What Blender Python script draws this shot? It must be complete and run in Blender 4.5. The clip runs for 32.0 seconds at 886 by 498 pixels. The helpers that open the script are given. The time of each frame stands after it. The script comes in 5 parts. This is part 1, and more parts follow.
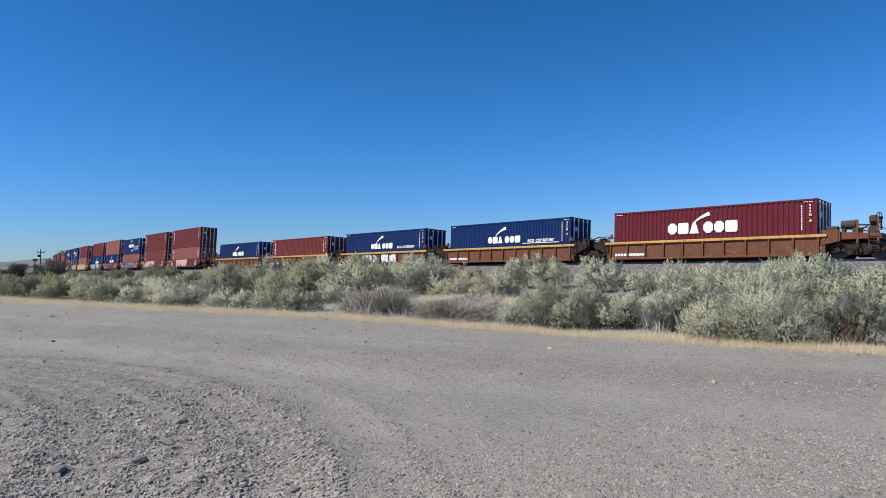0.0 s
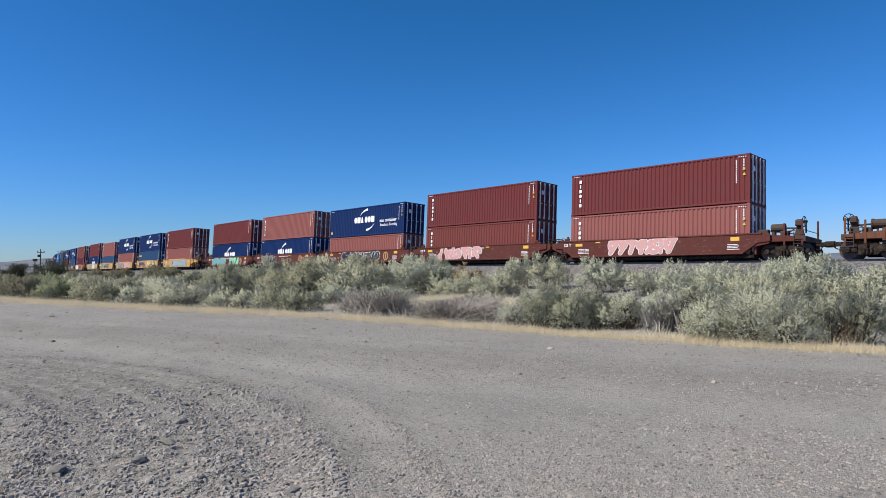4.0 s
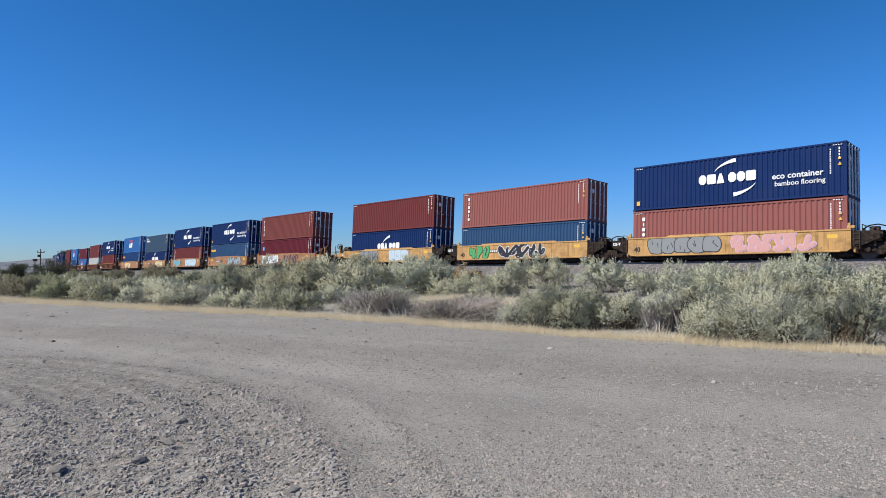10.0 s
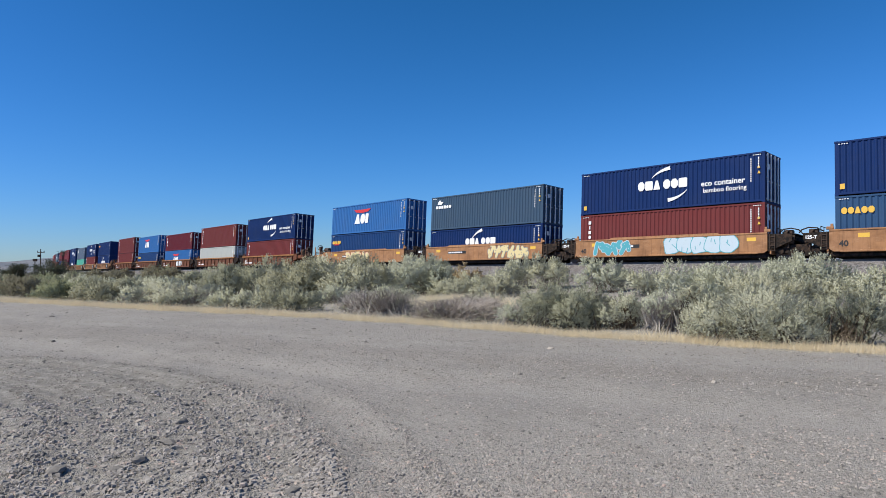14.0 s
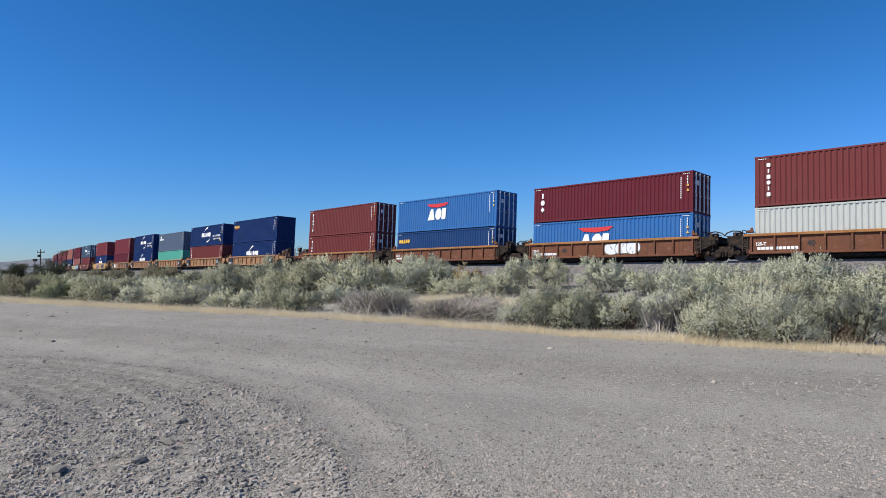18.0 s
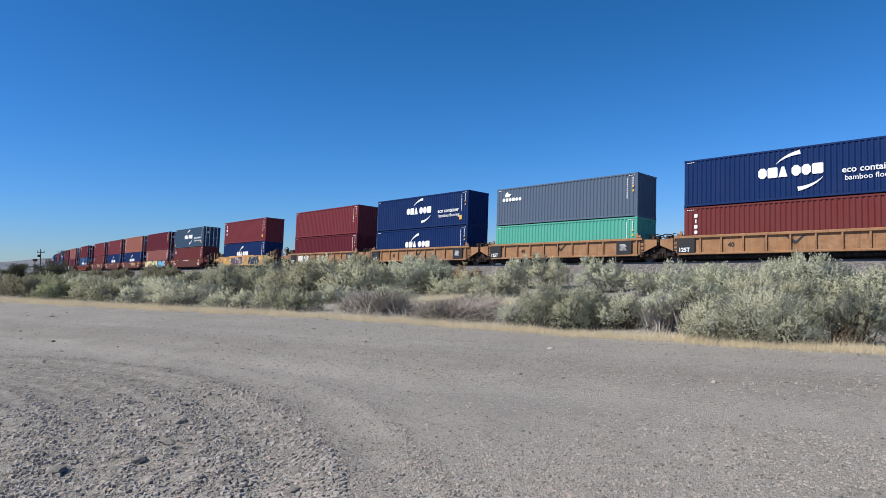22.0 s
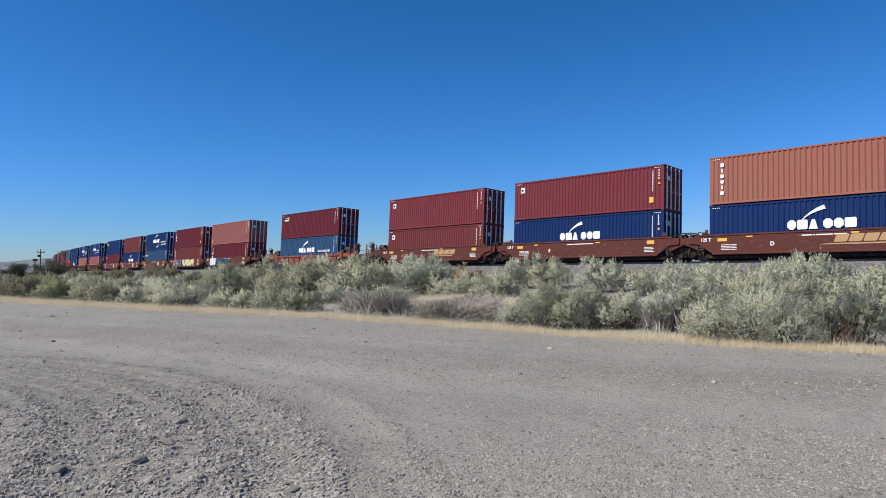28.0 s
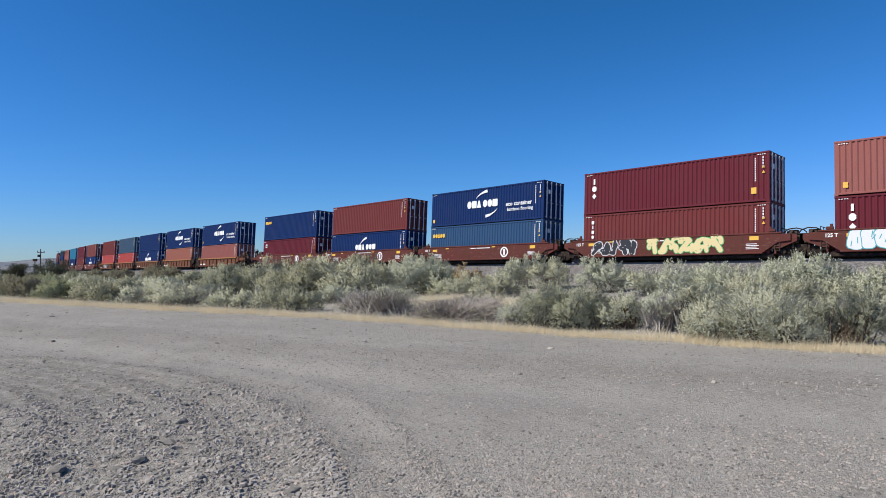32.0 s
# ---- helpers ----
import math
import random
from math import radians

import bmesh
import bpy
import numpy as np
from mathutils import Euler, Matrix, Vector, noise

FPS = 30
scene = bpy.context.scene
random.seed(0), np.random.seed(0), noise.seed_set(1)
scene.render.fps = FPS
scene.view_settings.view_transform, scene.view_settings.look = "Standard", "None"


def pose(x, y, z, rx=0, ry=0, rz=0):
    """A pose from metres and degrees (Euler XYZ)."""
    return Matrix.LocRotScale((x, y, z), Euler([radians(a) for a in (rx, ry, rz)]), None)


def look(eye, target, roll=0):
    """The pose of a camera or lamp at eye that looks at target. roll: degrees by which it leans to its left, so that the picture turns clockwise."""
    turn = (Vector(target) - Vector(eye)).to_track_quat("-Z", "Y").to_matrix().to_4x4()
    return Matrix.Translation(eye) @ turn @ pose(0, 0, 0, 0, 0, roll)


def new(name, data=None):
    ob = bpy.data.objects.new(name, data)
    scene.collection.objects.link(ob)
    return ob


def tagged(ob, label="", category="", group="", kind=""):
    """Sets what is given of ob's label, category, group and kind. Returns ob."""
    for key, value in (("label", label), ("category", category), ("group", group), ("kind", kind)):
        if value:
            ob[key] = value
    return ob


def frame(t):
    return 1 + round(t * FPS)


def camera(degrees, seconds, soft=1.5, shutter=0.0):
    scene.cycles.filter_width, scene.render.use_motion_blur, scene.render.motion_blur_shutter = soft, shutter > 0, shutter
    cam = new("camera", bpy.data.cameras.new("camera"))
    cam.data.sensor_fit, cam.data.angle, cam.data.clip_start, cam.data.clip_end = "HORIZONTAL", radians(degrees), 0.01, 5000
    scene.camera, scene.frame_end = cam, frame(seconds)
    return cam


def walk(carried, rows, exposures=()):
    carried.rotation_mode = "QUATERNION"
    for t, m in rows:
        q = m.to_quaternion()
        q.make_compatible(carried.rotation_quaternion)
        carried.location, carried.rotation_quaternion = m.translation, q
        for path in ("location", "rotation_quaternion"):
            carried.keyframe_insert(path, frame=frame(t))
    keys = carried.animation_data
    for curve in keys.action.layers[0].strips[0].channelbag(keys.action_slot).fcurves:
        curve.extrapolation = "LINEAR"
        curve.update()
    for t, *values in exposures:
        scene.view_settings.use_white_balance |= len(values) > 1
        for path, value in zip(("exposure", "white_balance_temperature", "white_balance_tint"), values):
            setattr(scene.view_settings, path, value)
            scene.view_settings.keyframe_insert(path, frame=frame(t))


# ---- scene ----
# The camera stands on a gravel road beside a curved railway line; x runs along the track, y away from the road.
cam = camera(68.27, 32.0, soft=0.35)
YAW, PITCH, ROLL = radians(-45.22), radians(1.75), -0.53
EYE = Vector((0.0, 0.0, 1.55))
VIEW = look(EYE, EYE + Vector((math.sin(YAW) * math.cos(PITCH), math.cos(YAW) * math.cos(PITCH), math.sin(PITCH))), ROLL)
walk(cam, [(0, VIEW), (32.0, VIEW)], [(0, 0.0), (32.0, 0.0)])

# ---- sky and sun ----
SUN_EL, SUN_AZ = radians(50), radians(205)
world = bpy.data.worlds.new("sky")
scene.world = world
world.use_nodes = True
wn = world.node_tree.nodes
sky = wn.new("ShaderNodeTexSky")
sky.sky_type = "NISHITA"
sky.sun_disc = False
sky.sun_elevation, sky.sun_rotation = SUN_EL, SUN_AZ
sky.altitude, sky.air_density, sky.dust_density, sky.ozone_density = 900, 1.2, 0.25, 1.0
wn["Background"].inputs["Strength"].default_value = 0.106
# clear dry air: a deep blue that pales slowly towards the horizon
split, joined = wn.new("ShaderNodeSeparateColor"), wn.new("ShaderNodeCombineColor")
world.node_tree.links.new(sky.outputs[0], split.inputs[0])
for k, (power, gain) in enumerate(((1.75, 0.092), (1.17, 0.463), (1.42, 0.55))):
    steep, scaled = wn.new("ShaderNodeMath"), wn.new("ShaderNodeMath")
    steep.operation, scaled.operation = "POWER", "MULTIPLY"
    steep.inputs[1].default_value, scaled.inputs[1].default_value = power, gain
    world.node_tree.links.new(split.outputs[k], steep.inputs[0])
    world.node_tree.links.new(steep.outputs[0], scaled.inputs[0])
    world.node_tree.links.new(scaled.outputs[0], joined.inputs[k])
world.node_tree.links.new(joined.outputs[0], wn["Background"].inputs["Color"])
sun_data = bpy.data.lights.new("sun", "SUN")
sun_data.energy, sun_data.angle, sun_data.color = 5.4, radians(0.53), (1.0, 0.94, 0.80)
sun = new("sun", sun_data)
sun_dir = Vector((math.sin(SUN_AZ) * math.cos(SUN_EL), math.cos(SUN_AZ) * math.cos(SUN_EL), math.sin(SUN_EL)))
sun.matrix_world = look(sun_dir * 100, (0, 0, 0))


# ---- materials ----
class Nodes:
    """A small writer of node materials."""

    def __init__(self, name):
        self.m = bpy.data.materials.new(name)
        self.m.use_nodes = True
        self.t = self.m.node_tree
        self.b = self.t.nodes["Principled BSDF"]

    def add(self, kind, **values):
        n = self.t.nodes.new(kind)
        for k, v in values.items():
            n.inputs[k].default_value = v
        return n

    def link(self, a, b):
        self.t.links.new(a, b)

    def coord(self, scale=(1, 1, 1), world_space=False):
        mp = self.add("ShaderNodeMapping", Scale=scale)
        if world_space:
            self.link(self.add("ShaderNodeNewGeometry").outputs["Position"], mp.inputs["Vector"])
        else:
            self.link(self.add("ShaderNodeTexCoord").outputs["Object"], mp.inputs["Vector"])
        return mp.outputs[0]

    def noise(self, vec, scale, detail=4, rough=0.55):
        n = self.add("ShaderNodeTexNoise", Scale=scale, Detail=detail, Roughness=rough)
        self.link(vec, n.inputs["Vector"])
        return n.outputs["Fac"]

    def ramp(self, fac, lo, hi, a=0.0, b=1.0):
        n = self.add("ShaderNodeMapRange")
        n.inputs[1].default_value, n.inputs[2].default_value, n.inputs[3].default_value, n.inputs[4].default_value = lo, hi, a, b
        self.link(fac, n.inputs[0])
        return n.outputs[0]

    def mix(self, fac, a, b, kind="MIX"):
        n = self.t.nodes.new("ShaderNodeMix")
        n.data_type, n.blend_type = "RGBA", kind
        for v, s in ((fac, n.inputs[0]), (a, n.inputs[6]), (b, n.inputs[7])):
            if isinstance(v, (int, float)):
                s.default_value = v
            elif isinstance(v, tuple):
                s.default_value = (*v, 1)
            else:
                self.link(v, s)
        return n.outputs[2]

    def done(self, colour, rough=0.6, metal=0.0, bump=None, height=0.01, spec=0.5):
        if isinstance(colour, tuple):
            self.b.inputs["Base Color"].default_value = (*colour, 1)
        else:
            self.link(colour, self.b.inputs["Base Color"])
        if isinstance(rough, (int, float)):
            self.b.inputs["Roughness"].default_value = rough
        else:
            self.link(rough, self.b.inputs["Roughness"])
        self.b.inputs["Metallic"].default_value = metal
        self.b.inputs["Specular IOR Level"].default_value = spec
        if bump is not None:
            n = self.add("ShaderNodeBump", Strength=0.6, Distance=height)
            self.link(bump, n.inputs["Height"])
            self.link(n.outputs[0], self.b.inputs["Normal"])
        return self.m


def tint(c, k):
    return tuple(min(1.0, v * k) for v in c)


def paint(name, c, rust=0.25, rough=0.5, fade=0.25, stain=0.0):
    """Weathered paint on steel: chalky fading, upright dirt streaks and small rust spots."""
    n = Nodes(name)
    v = n.coord()
    big = n.noise(v, 0.7, 3)
    streak = n.noise(n.coord((9, 9, 0.7)), 1.6, 5, 0.65)
    fine = n.noise(v, 14, 5, 0.7)
    grey = sum(c) / 3
    chalk = tuple(0.85 * a + 0.15 * (grey + 0.04) for a in c)
    col = n.mix(n.ramp(big, 0.35, 0.7, 0, fade * 2), c, chalk)
    col = n.mix(n.ramp(streak, 0.5, 0.8, 0, 0.45), col, tint(c, 0.55))
    col = n.mix(n.ramp(fine, 0.62, 0.74, 0, rust), col, (0.13, 0.055, 0.03))
    if stain:
        blot = n.noise(n.coord((1, 1, 1.6)), 1.1, 6, 0.62)
        col = n.mix(n.ramp(blot, 0.46, 0.66, 0, stain), col, tuple(0.45 * a + b for a, b in zip(c, (0.045, 0.02, 0.012))))
        scuff = n.noise(n.coord((0.8, 1, 2.2)), 2.6, 7, 0.72)
        col = n.mix(n.ramp(scuff, 0.56, 0.68, 0, 0.55), col, tuple(0.85 * a + b for a, b in zip(c, (0.16, 0.125, 0.1))))
        run = n.noise(n.coord((5, 5, 0.35)), 1.5, 4, 0.6)
        col = n.mix(n.ramp(run, 0.52, 0.72, 0, stain * 0.8), col, (0.06, 0.035, 0.025))
    rnd = n.add("ShaderNodeObjectInfo").outputs["Random"]
    col = n.mix(n.ramp(rnd, 0, 1, 0, 0.16), col, chalk)
    return n.done(col, n.ramp(fine, 0.3, 0.7, rough - 0.08, rough + 0.2), 0.0, fine, 0.004, 0.14)


PAINT = {k: paint(k + "_paint", c, r, g) for k, c, r, g in (
    ("navy", (0.004, 0.025, 0.112), 0.1, 0.6), ("blue", (0.027, 0.075, 0.165), 0.2, 0.55), ("dark_blue", (0.012, 0.05, 0.16), 0.15, 0.5),
    ("sky_blue", (0.03, 0.14, 0.38), 0.2, 0.5), ("slate", (0.045, 0.085, 0.14), 0.2, 0.55), ("slate_grey", (0.098, 0.135, 0.195), 0.2, 0.55),
    ("red", (0.16, 0.034, 0.034), 0.2, 0.6), ("crimson", (0.18, 0.031, 0.04), 0.2, 0.6), ("maroon", (0.125, 0.016, 0.026), 0.15, 0.55), ("brick_red", (0.19, 0.05, 0.043), 0.2, 0.6),
    ("salmon", (0.29, 0.1, 0.086), 0.2, 0.6), ("orange", (0.325, 0.118, 0.083), 0.2, 0.6), ("white", (0.47, 0.49, 0.46), 0.3, 0.55),
    ("green", (0.09, 0.4, 0.3), 0.2, 0.5), ("teal", (0.02, 0.17, 0.28), 0.2, 0.5), ("light_red", (0.42, 0.07, 0.06), 0.2, 0.5))}
CAR = {k: paint(k + "_car_paint", c, r, 0.65, 0.35, 0.6 if k == "tan" else 0.75) for k, c, r in (
    ("brown", (0.115, 0.03, 0.024), 0.35), ("yellow", (0.56, 0.32, 0.115), 0.45), ("ochre", (0.39, 0.195, 0.09), 0.6),
    ("rust", (0.17, 0.065, 0.034), 0.6), ("tan", (0.37, 0.195, 0.095), 0.45), ("red_oxide", (0.3, 0.075, 0.045), 0.5),
    ("chord_yellow", (0.6, 0.34, 0.08), 0.5), ("chord_orange", (0.36, 0.16, 0.055), 0.6))}


def steel(name, c, rough=0.55, metal=0.5):
    n = Nodes(name)
    f = n.noise(n.coord(), 18, 5, 0.7)
    return n.done(n.mix(n.ramp(f, 0.4, 0.75), c, tuple(a * 0.5 + b for a, b in zip(c, (0.06, 0.03, 0.015)))), rough, metal, f, 0.004)


def grime():
    n = Nodes("grimy_black_steel")
    f = n.noise(n.coord(), 6, 5, 0.7)
    return n.done(n.mix(n.ramp(f, 0.44, 0.7, 0, 0.9), (0.013, 0.011, 0.01), (0.085, 0.053, 0.036)), 0.75, 0.0, f, 0.005, 0.15)


BLACK = grime()
WHEEL = steel("worn_wheel_steel", (0.10, 0.075, 0.06), 0.5, 0.7)
RAIL = steel("rail_steel", (0.2, 0.16, 0.135), 0.42, 0.5)
RUSTY = steel("rusty_dark_steel", (0.05, 0.032, 0.024), 0.8, 0.0)
ZINC = steel("pale_zinc_bar", (0.88, 0.89, 0.9), 0.4, 0.0)


def ink(name, c):
    n = Nodes(name)
    f = n.noise(n.coord(), 9, 5, 0.7)
    return n.done(n.mix(n.ramp(f, 0.58, 0.75, 0, 0.5), c, tint(c, 0.6)), 0.55)


WHITE_INK, YELLOW_INK, BLACK_INK, RED_INK = ink("white_lettering", (0.8, 0.8, 0.8)), ink("yellow_lettering", (0.75, 0.45, 0.06)), ink("black_lettering", (0.02, 0.018, 0.016)), ink("red_lettering", (0.6, 0.03, 0.03))
SPRAY = {k: ink("spray_" + k, c) for k, c in (
    ("pink", (0.62, 0.33, 0.3)), ("black", (0.02, 0.02, 0.025)), ("white", (0.72, 0.73, 0.74)), ("ice", (0.5, 0.6, 0.66)), ("mint", (0.3, 0.6, 0.42)),
    ("teal", (0.08, 0.36, 0.42)), ("grey", (0.25, 0.26, 0.26)), ("cream", (0.7, 0.58, 0.3)), ("plum", (0.08, 0.04, 0.06)), ("sky", (0.1, 0.4, 0.62)),
    ("lilac", (0.6, 0.42, 0.55)), ("green", (0.08, 0.36, 0.12)), ("steel", (0.3, 0.37, 0.4)), ("gold", (0.45, 0.27, 0.12)))}


def gravel_mat():
    n = Nodes("pale_gravel")
    v = n.coord((1, 1, 1), True)
    vor = n.add("ShaderNodeTexVoronoi", Scale=38.0)
    n.link(v, vor.inputs["Vector"])
    vor2 = n.add("ShaderNodeTexVoronoi", Scale=90.0)
    n.link(v, vor2.inputs["Vector"])
    broad = n.noise(v, 0.22, 4)
    sep = n.add("ShaderNodeSeparateXYZ")
    n.link(v, sep.inputs[0])

    def calc(op, a, b):
        m = n.add("ShaderNodeMath")
        m.operation = op
        for k, s in enumerate((a, b)):
            if isinstance(s, (int, float)):
                m.inputs[k].default_value = s
            else:
                n.link(s, m.inputs[k])
        return m.outputs[0]

    # distance across the road, wavering a little, and from the middle of the turning place
    across = calc("ADD", calc("SUBTRACT", sep.outputs[1], calc("MULTIPLY", sep.outputs[0], 0.26)), calc("MULTIPLY", n.noise(v, 0.35, 3), 2.2))
    lane = n.ramp(calc("ABSOLUTE", calc("SUBTRACT", across, 11.1), 0), 1.5, 0.3)
    worn = calc("MAXIMUM", n.ramp(calc("ABSOLUTE", calc("SUBTRACT", across, 8.9), 0), 0.8, 0.2), n.ramp(calc("ABSOLUTE", calc("SUBTRACT", across, 13.2), 0), 0.7, 0.2))
    mid = n.add("ShaderNodeVectorMath")
    mid.operation = "DISTANCE"
    mid.inputs[1].default_value = (-9.1, -5.7, 0)
    n.link(v, mid.inputs[0])
    turn = n.ramp(calc("ADD", mid.outputs["Value"], calc("MULTIPLY", n.noise(v, 0.8, 3), 1.6)), 11.6, 10.2)
    fine = n.noise(v, 60, 4, 0.7)
    bw = n.add("ShaderNodeSeparateColor")
    n.link(vor.outputs["Color"], bw.inputs[0])
    col = n.mix(n.ramp(broad, 0.35, 0.65), (0.325, 0.3, 0.27), (0.4, 0.37, 0.335))
    col = n.mix(calc("MULTIPLY", lane, 0.42), col, (0.27, 0.235, 0.2))
    col = n.mix(calc("MULTIPLY", worn, 0.5), col, (0.42, 0.385, 0.35))
    col = n.mix(calc("MULTIPLY", turn, 0.55), col, (0.23, 0.215, 0.185))
    stones = n.mix(bw.outputs[0], (0.17, 0.158, 0.145), (0.46, 0.425, 0.385))
    col = n.mix(n.ramp(bw.outputs[1], 0.45, 0.6, 0, 0.6), col, stones)
    col = n.mix(n.ramp(fine, 0.4, 0.7, 0, 0.22), col, (0.13, 0.115, 0.1))
    # scattered darker drifts of coarse stone and paler swept dust
    drift = n.noise(n.coord((0.55, 1.3, 1), True), 1.7, 6, 0.68)
    col = n.mix(n.ramp(drift, 0.54, 0.72, 0, 0.42), col, (0.21, 0.185, 0.155))
    col = n.mix(n.ramp(drift, 0.45, 0.3, 0, 0.35), col, (0.43, 0.4, 0.36))
    h = n.add("ShaderNodeMath")
    h.operation = "ADD"
    n.link(vor.outputs["Distance"], h.inputs[0])
    n.link(vor2.outputs["Distance"], h.inputs[1])
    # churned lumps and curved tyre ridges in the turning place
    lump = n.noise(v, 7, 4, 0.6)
    ridge = calc("SINE", calc("ADD", calc("MULTIPLY", mid.outputs["Value"], 21), calc("MULTIPLY", n.noise(v, 1.5, 3), 5)), 0)
    churn = calc("MULTIPLY", turn, calc("ADD", calc("MULTIPLY", lump, 2.2), calc("MULTIPLY", ridge, 0.6)))
    # colour follows the lumps: low spots darker, high spots paler
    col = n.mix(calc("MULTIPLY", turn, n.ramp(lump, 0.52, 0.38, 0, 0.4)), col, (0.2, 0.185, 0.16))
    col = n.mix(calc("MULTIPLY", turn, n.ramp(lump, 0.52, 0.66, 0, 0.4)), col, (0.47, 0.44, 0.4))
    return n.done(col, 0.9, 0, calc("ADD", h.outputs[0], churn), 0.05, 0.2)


def stone_mat(name, stops):
    """Stones that differ one by one in tone, along the stops of (share, colour)."""
    n = Nodes(name)
    f = n.noise(n.coord(), 40, 4, 0.7)
    tones = n.add("ShaderNodeValToRGB")
    n.link(n.add("ShaderNodeNewGeometry").outputs["Random Per Island"], tones.inputs[0])
    el = tones.color_ramp.elements
    while len(el) < len(stops):
        el.new(0.5)
    for e, (at, c) in zip(el, stops):
        e.position, e.color = at, (*c, 1)
    col = n.mix(n.ramp(f, 0.4, 0.7, 0, 0.35), tones.outputs[0], tint(stops[0][1], 0.8))
    return n.done(col, 0.85, 0, f, 0.003, 0.25)


def leaf_mat(name, lo, hi):
    n = Nodes(name)
    r = n.add("ShaderNodeNewGeometry").outputs["Random Per Island"]
    o = n.add("ShaderNodeObjectInfo").outputs["Random"]
    col = n.mix(r, lo, hi)
    col = n.mix(n.ramp(o, 0, 1, 0, 0.3), col, tuple(0.5 * (a + b) * k for a, b, k in zip(lo, hi, (1.15, 1.0, 0.85))))
    n.done(col, 0.75, 0, None, 0, 0.2)
    thin = n.add("ShaderNodeBsdfTranslucent")
    n.link(col, thin.inputs["Color"])
    both = n.add("ShaderNodeMixShader", Fac=0.34)
    n.link(n.b.outputs[0], both.inputs[1])
    n.link(thin.outputs[0], both.inputs[2])
    n.link(both.outputs[0], n.t.nodes["Material Output"].inputs[0])
    return n.m


GRAVEL = gravel_mat()
PEBBLE = stone_mat("loose_pebbles", ((0.0, (0.13, 0.121, 0.112)), (0.1, (0.215, 0.197, 0.18)), (0.4, (0.3, 0.272, 0.248)), (0.72, (0.37, 0.336, 0.305)), (0.9, (0.405, 0.367, 0.332)), (0.95, (0.42, 0.32, 0.272)), (1.0, (0.46, 0.425, 0.385))))
FAR_PEBBLE = stone_mat("scattered_stones", ((0.0, (0.1, 0.09, 0.08)), (0.55, (0.2, 0.178, 0.155)), (1.0, (0.36, 0.325, 0.29))))
ROCK = stone_mat("dark_rock", ((0.0, (0.085, 0.079, 0.075)), (1.0, (0.2, 0.184, 0.168))))
PALE_ROCK = stone_mat("pale_rock", ((0.0, (0.27, 0.235, 0.2)), (1.0, (0.38, 0.335, 0.29))))


def ballast_mat():
    n = Nodes("crushed_ballast")
    v = n.coord((1, 1, 1), True)
    vor = n.add("ShaderNodeTexVoronoi", Scale=11.0)
    n.link(v, vor.inputs["Vector"])
    bw = n.add("ShaderNodeSeparateColor")
    n.link(vor.outputs["Color"], bw.inputs[0])
    col = n.mix(bw.outputs[0], (0.07, 0.066, 0.066), (0.26, 0.245, 0.24))
    col = n.mix(n.ramp(n.noise(v, 0.8, 4), 0.4, 0.7, 0, 0.4), col, (0.15, 0.12, 0.1))
    return n.done(col, 0.9, 0, vor.outputs["Distance"], 0.08, 0.2)


BALLAST = ballast_mat()
LEAF = leaf_mat("saltbush_leaf", (0.45, 0.465, 0.365), (0.59, 0.6, 0.48))
LEAF_DARK = leaf_mat("olive_leaf", (0.34, 0.35, 0.26), (0.47, 0.475, 0.36))
LEAF_BROWN = leaf_mat("dusty_brown_leaf", (0.17, 0.165, 0.12), (0.29, 0.275, 0.2))
LEAF_GREEN = leaf_mat("green_leaf", (0.26, 0.295, 0.195), (0.37, 0.4, 0.275))
LEAF_GOLD = leaf_mat("golden_seed_head", (0.34, 0.27, 0.17), (0.52, 0.43, 0.29))
DRY_TWIG = leaf_mat("dry_grey_twig", (0.26, 0.235, 0.22), (0.56, 0.52, 0.48))
TWIG = leaf_mat("bark_twig", (0.10, 0.075, 0.055), (0.22, 0.18, 0.145))
STRAW = leaf_mat("dry_straw", (0.66, 0.575, 0.4), (0.86, 0.785, 0.61))
TREE_LEAF = leaf_mat("dark_tree_leaf", (0.05, 0.06, 0.04), (0.11, 0.12, 0.085))


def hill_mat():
    n = Nodes("hazed_desert_hill")
    # blue-grey distance haze is painted into the hills' base colour
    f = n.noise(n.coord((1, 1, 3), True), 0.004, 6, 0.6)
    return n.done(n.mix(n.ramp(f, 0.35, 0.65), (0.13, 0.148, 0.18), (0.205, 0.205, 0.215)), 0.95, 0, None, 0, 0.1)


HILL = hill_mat()


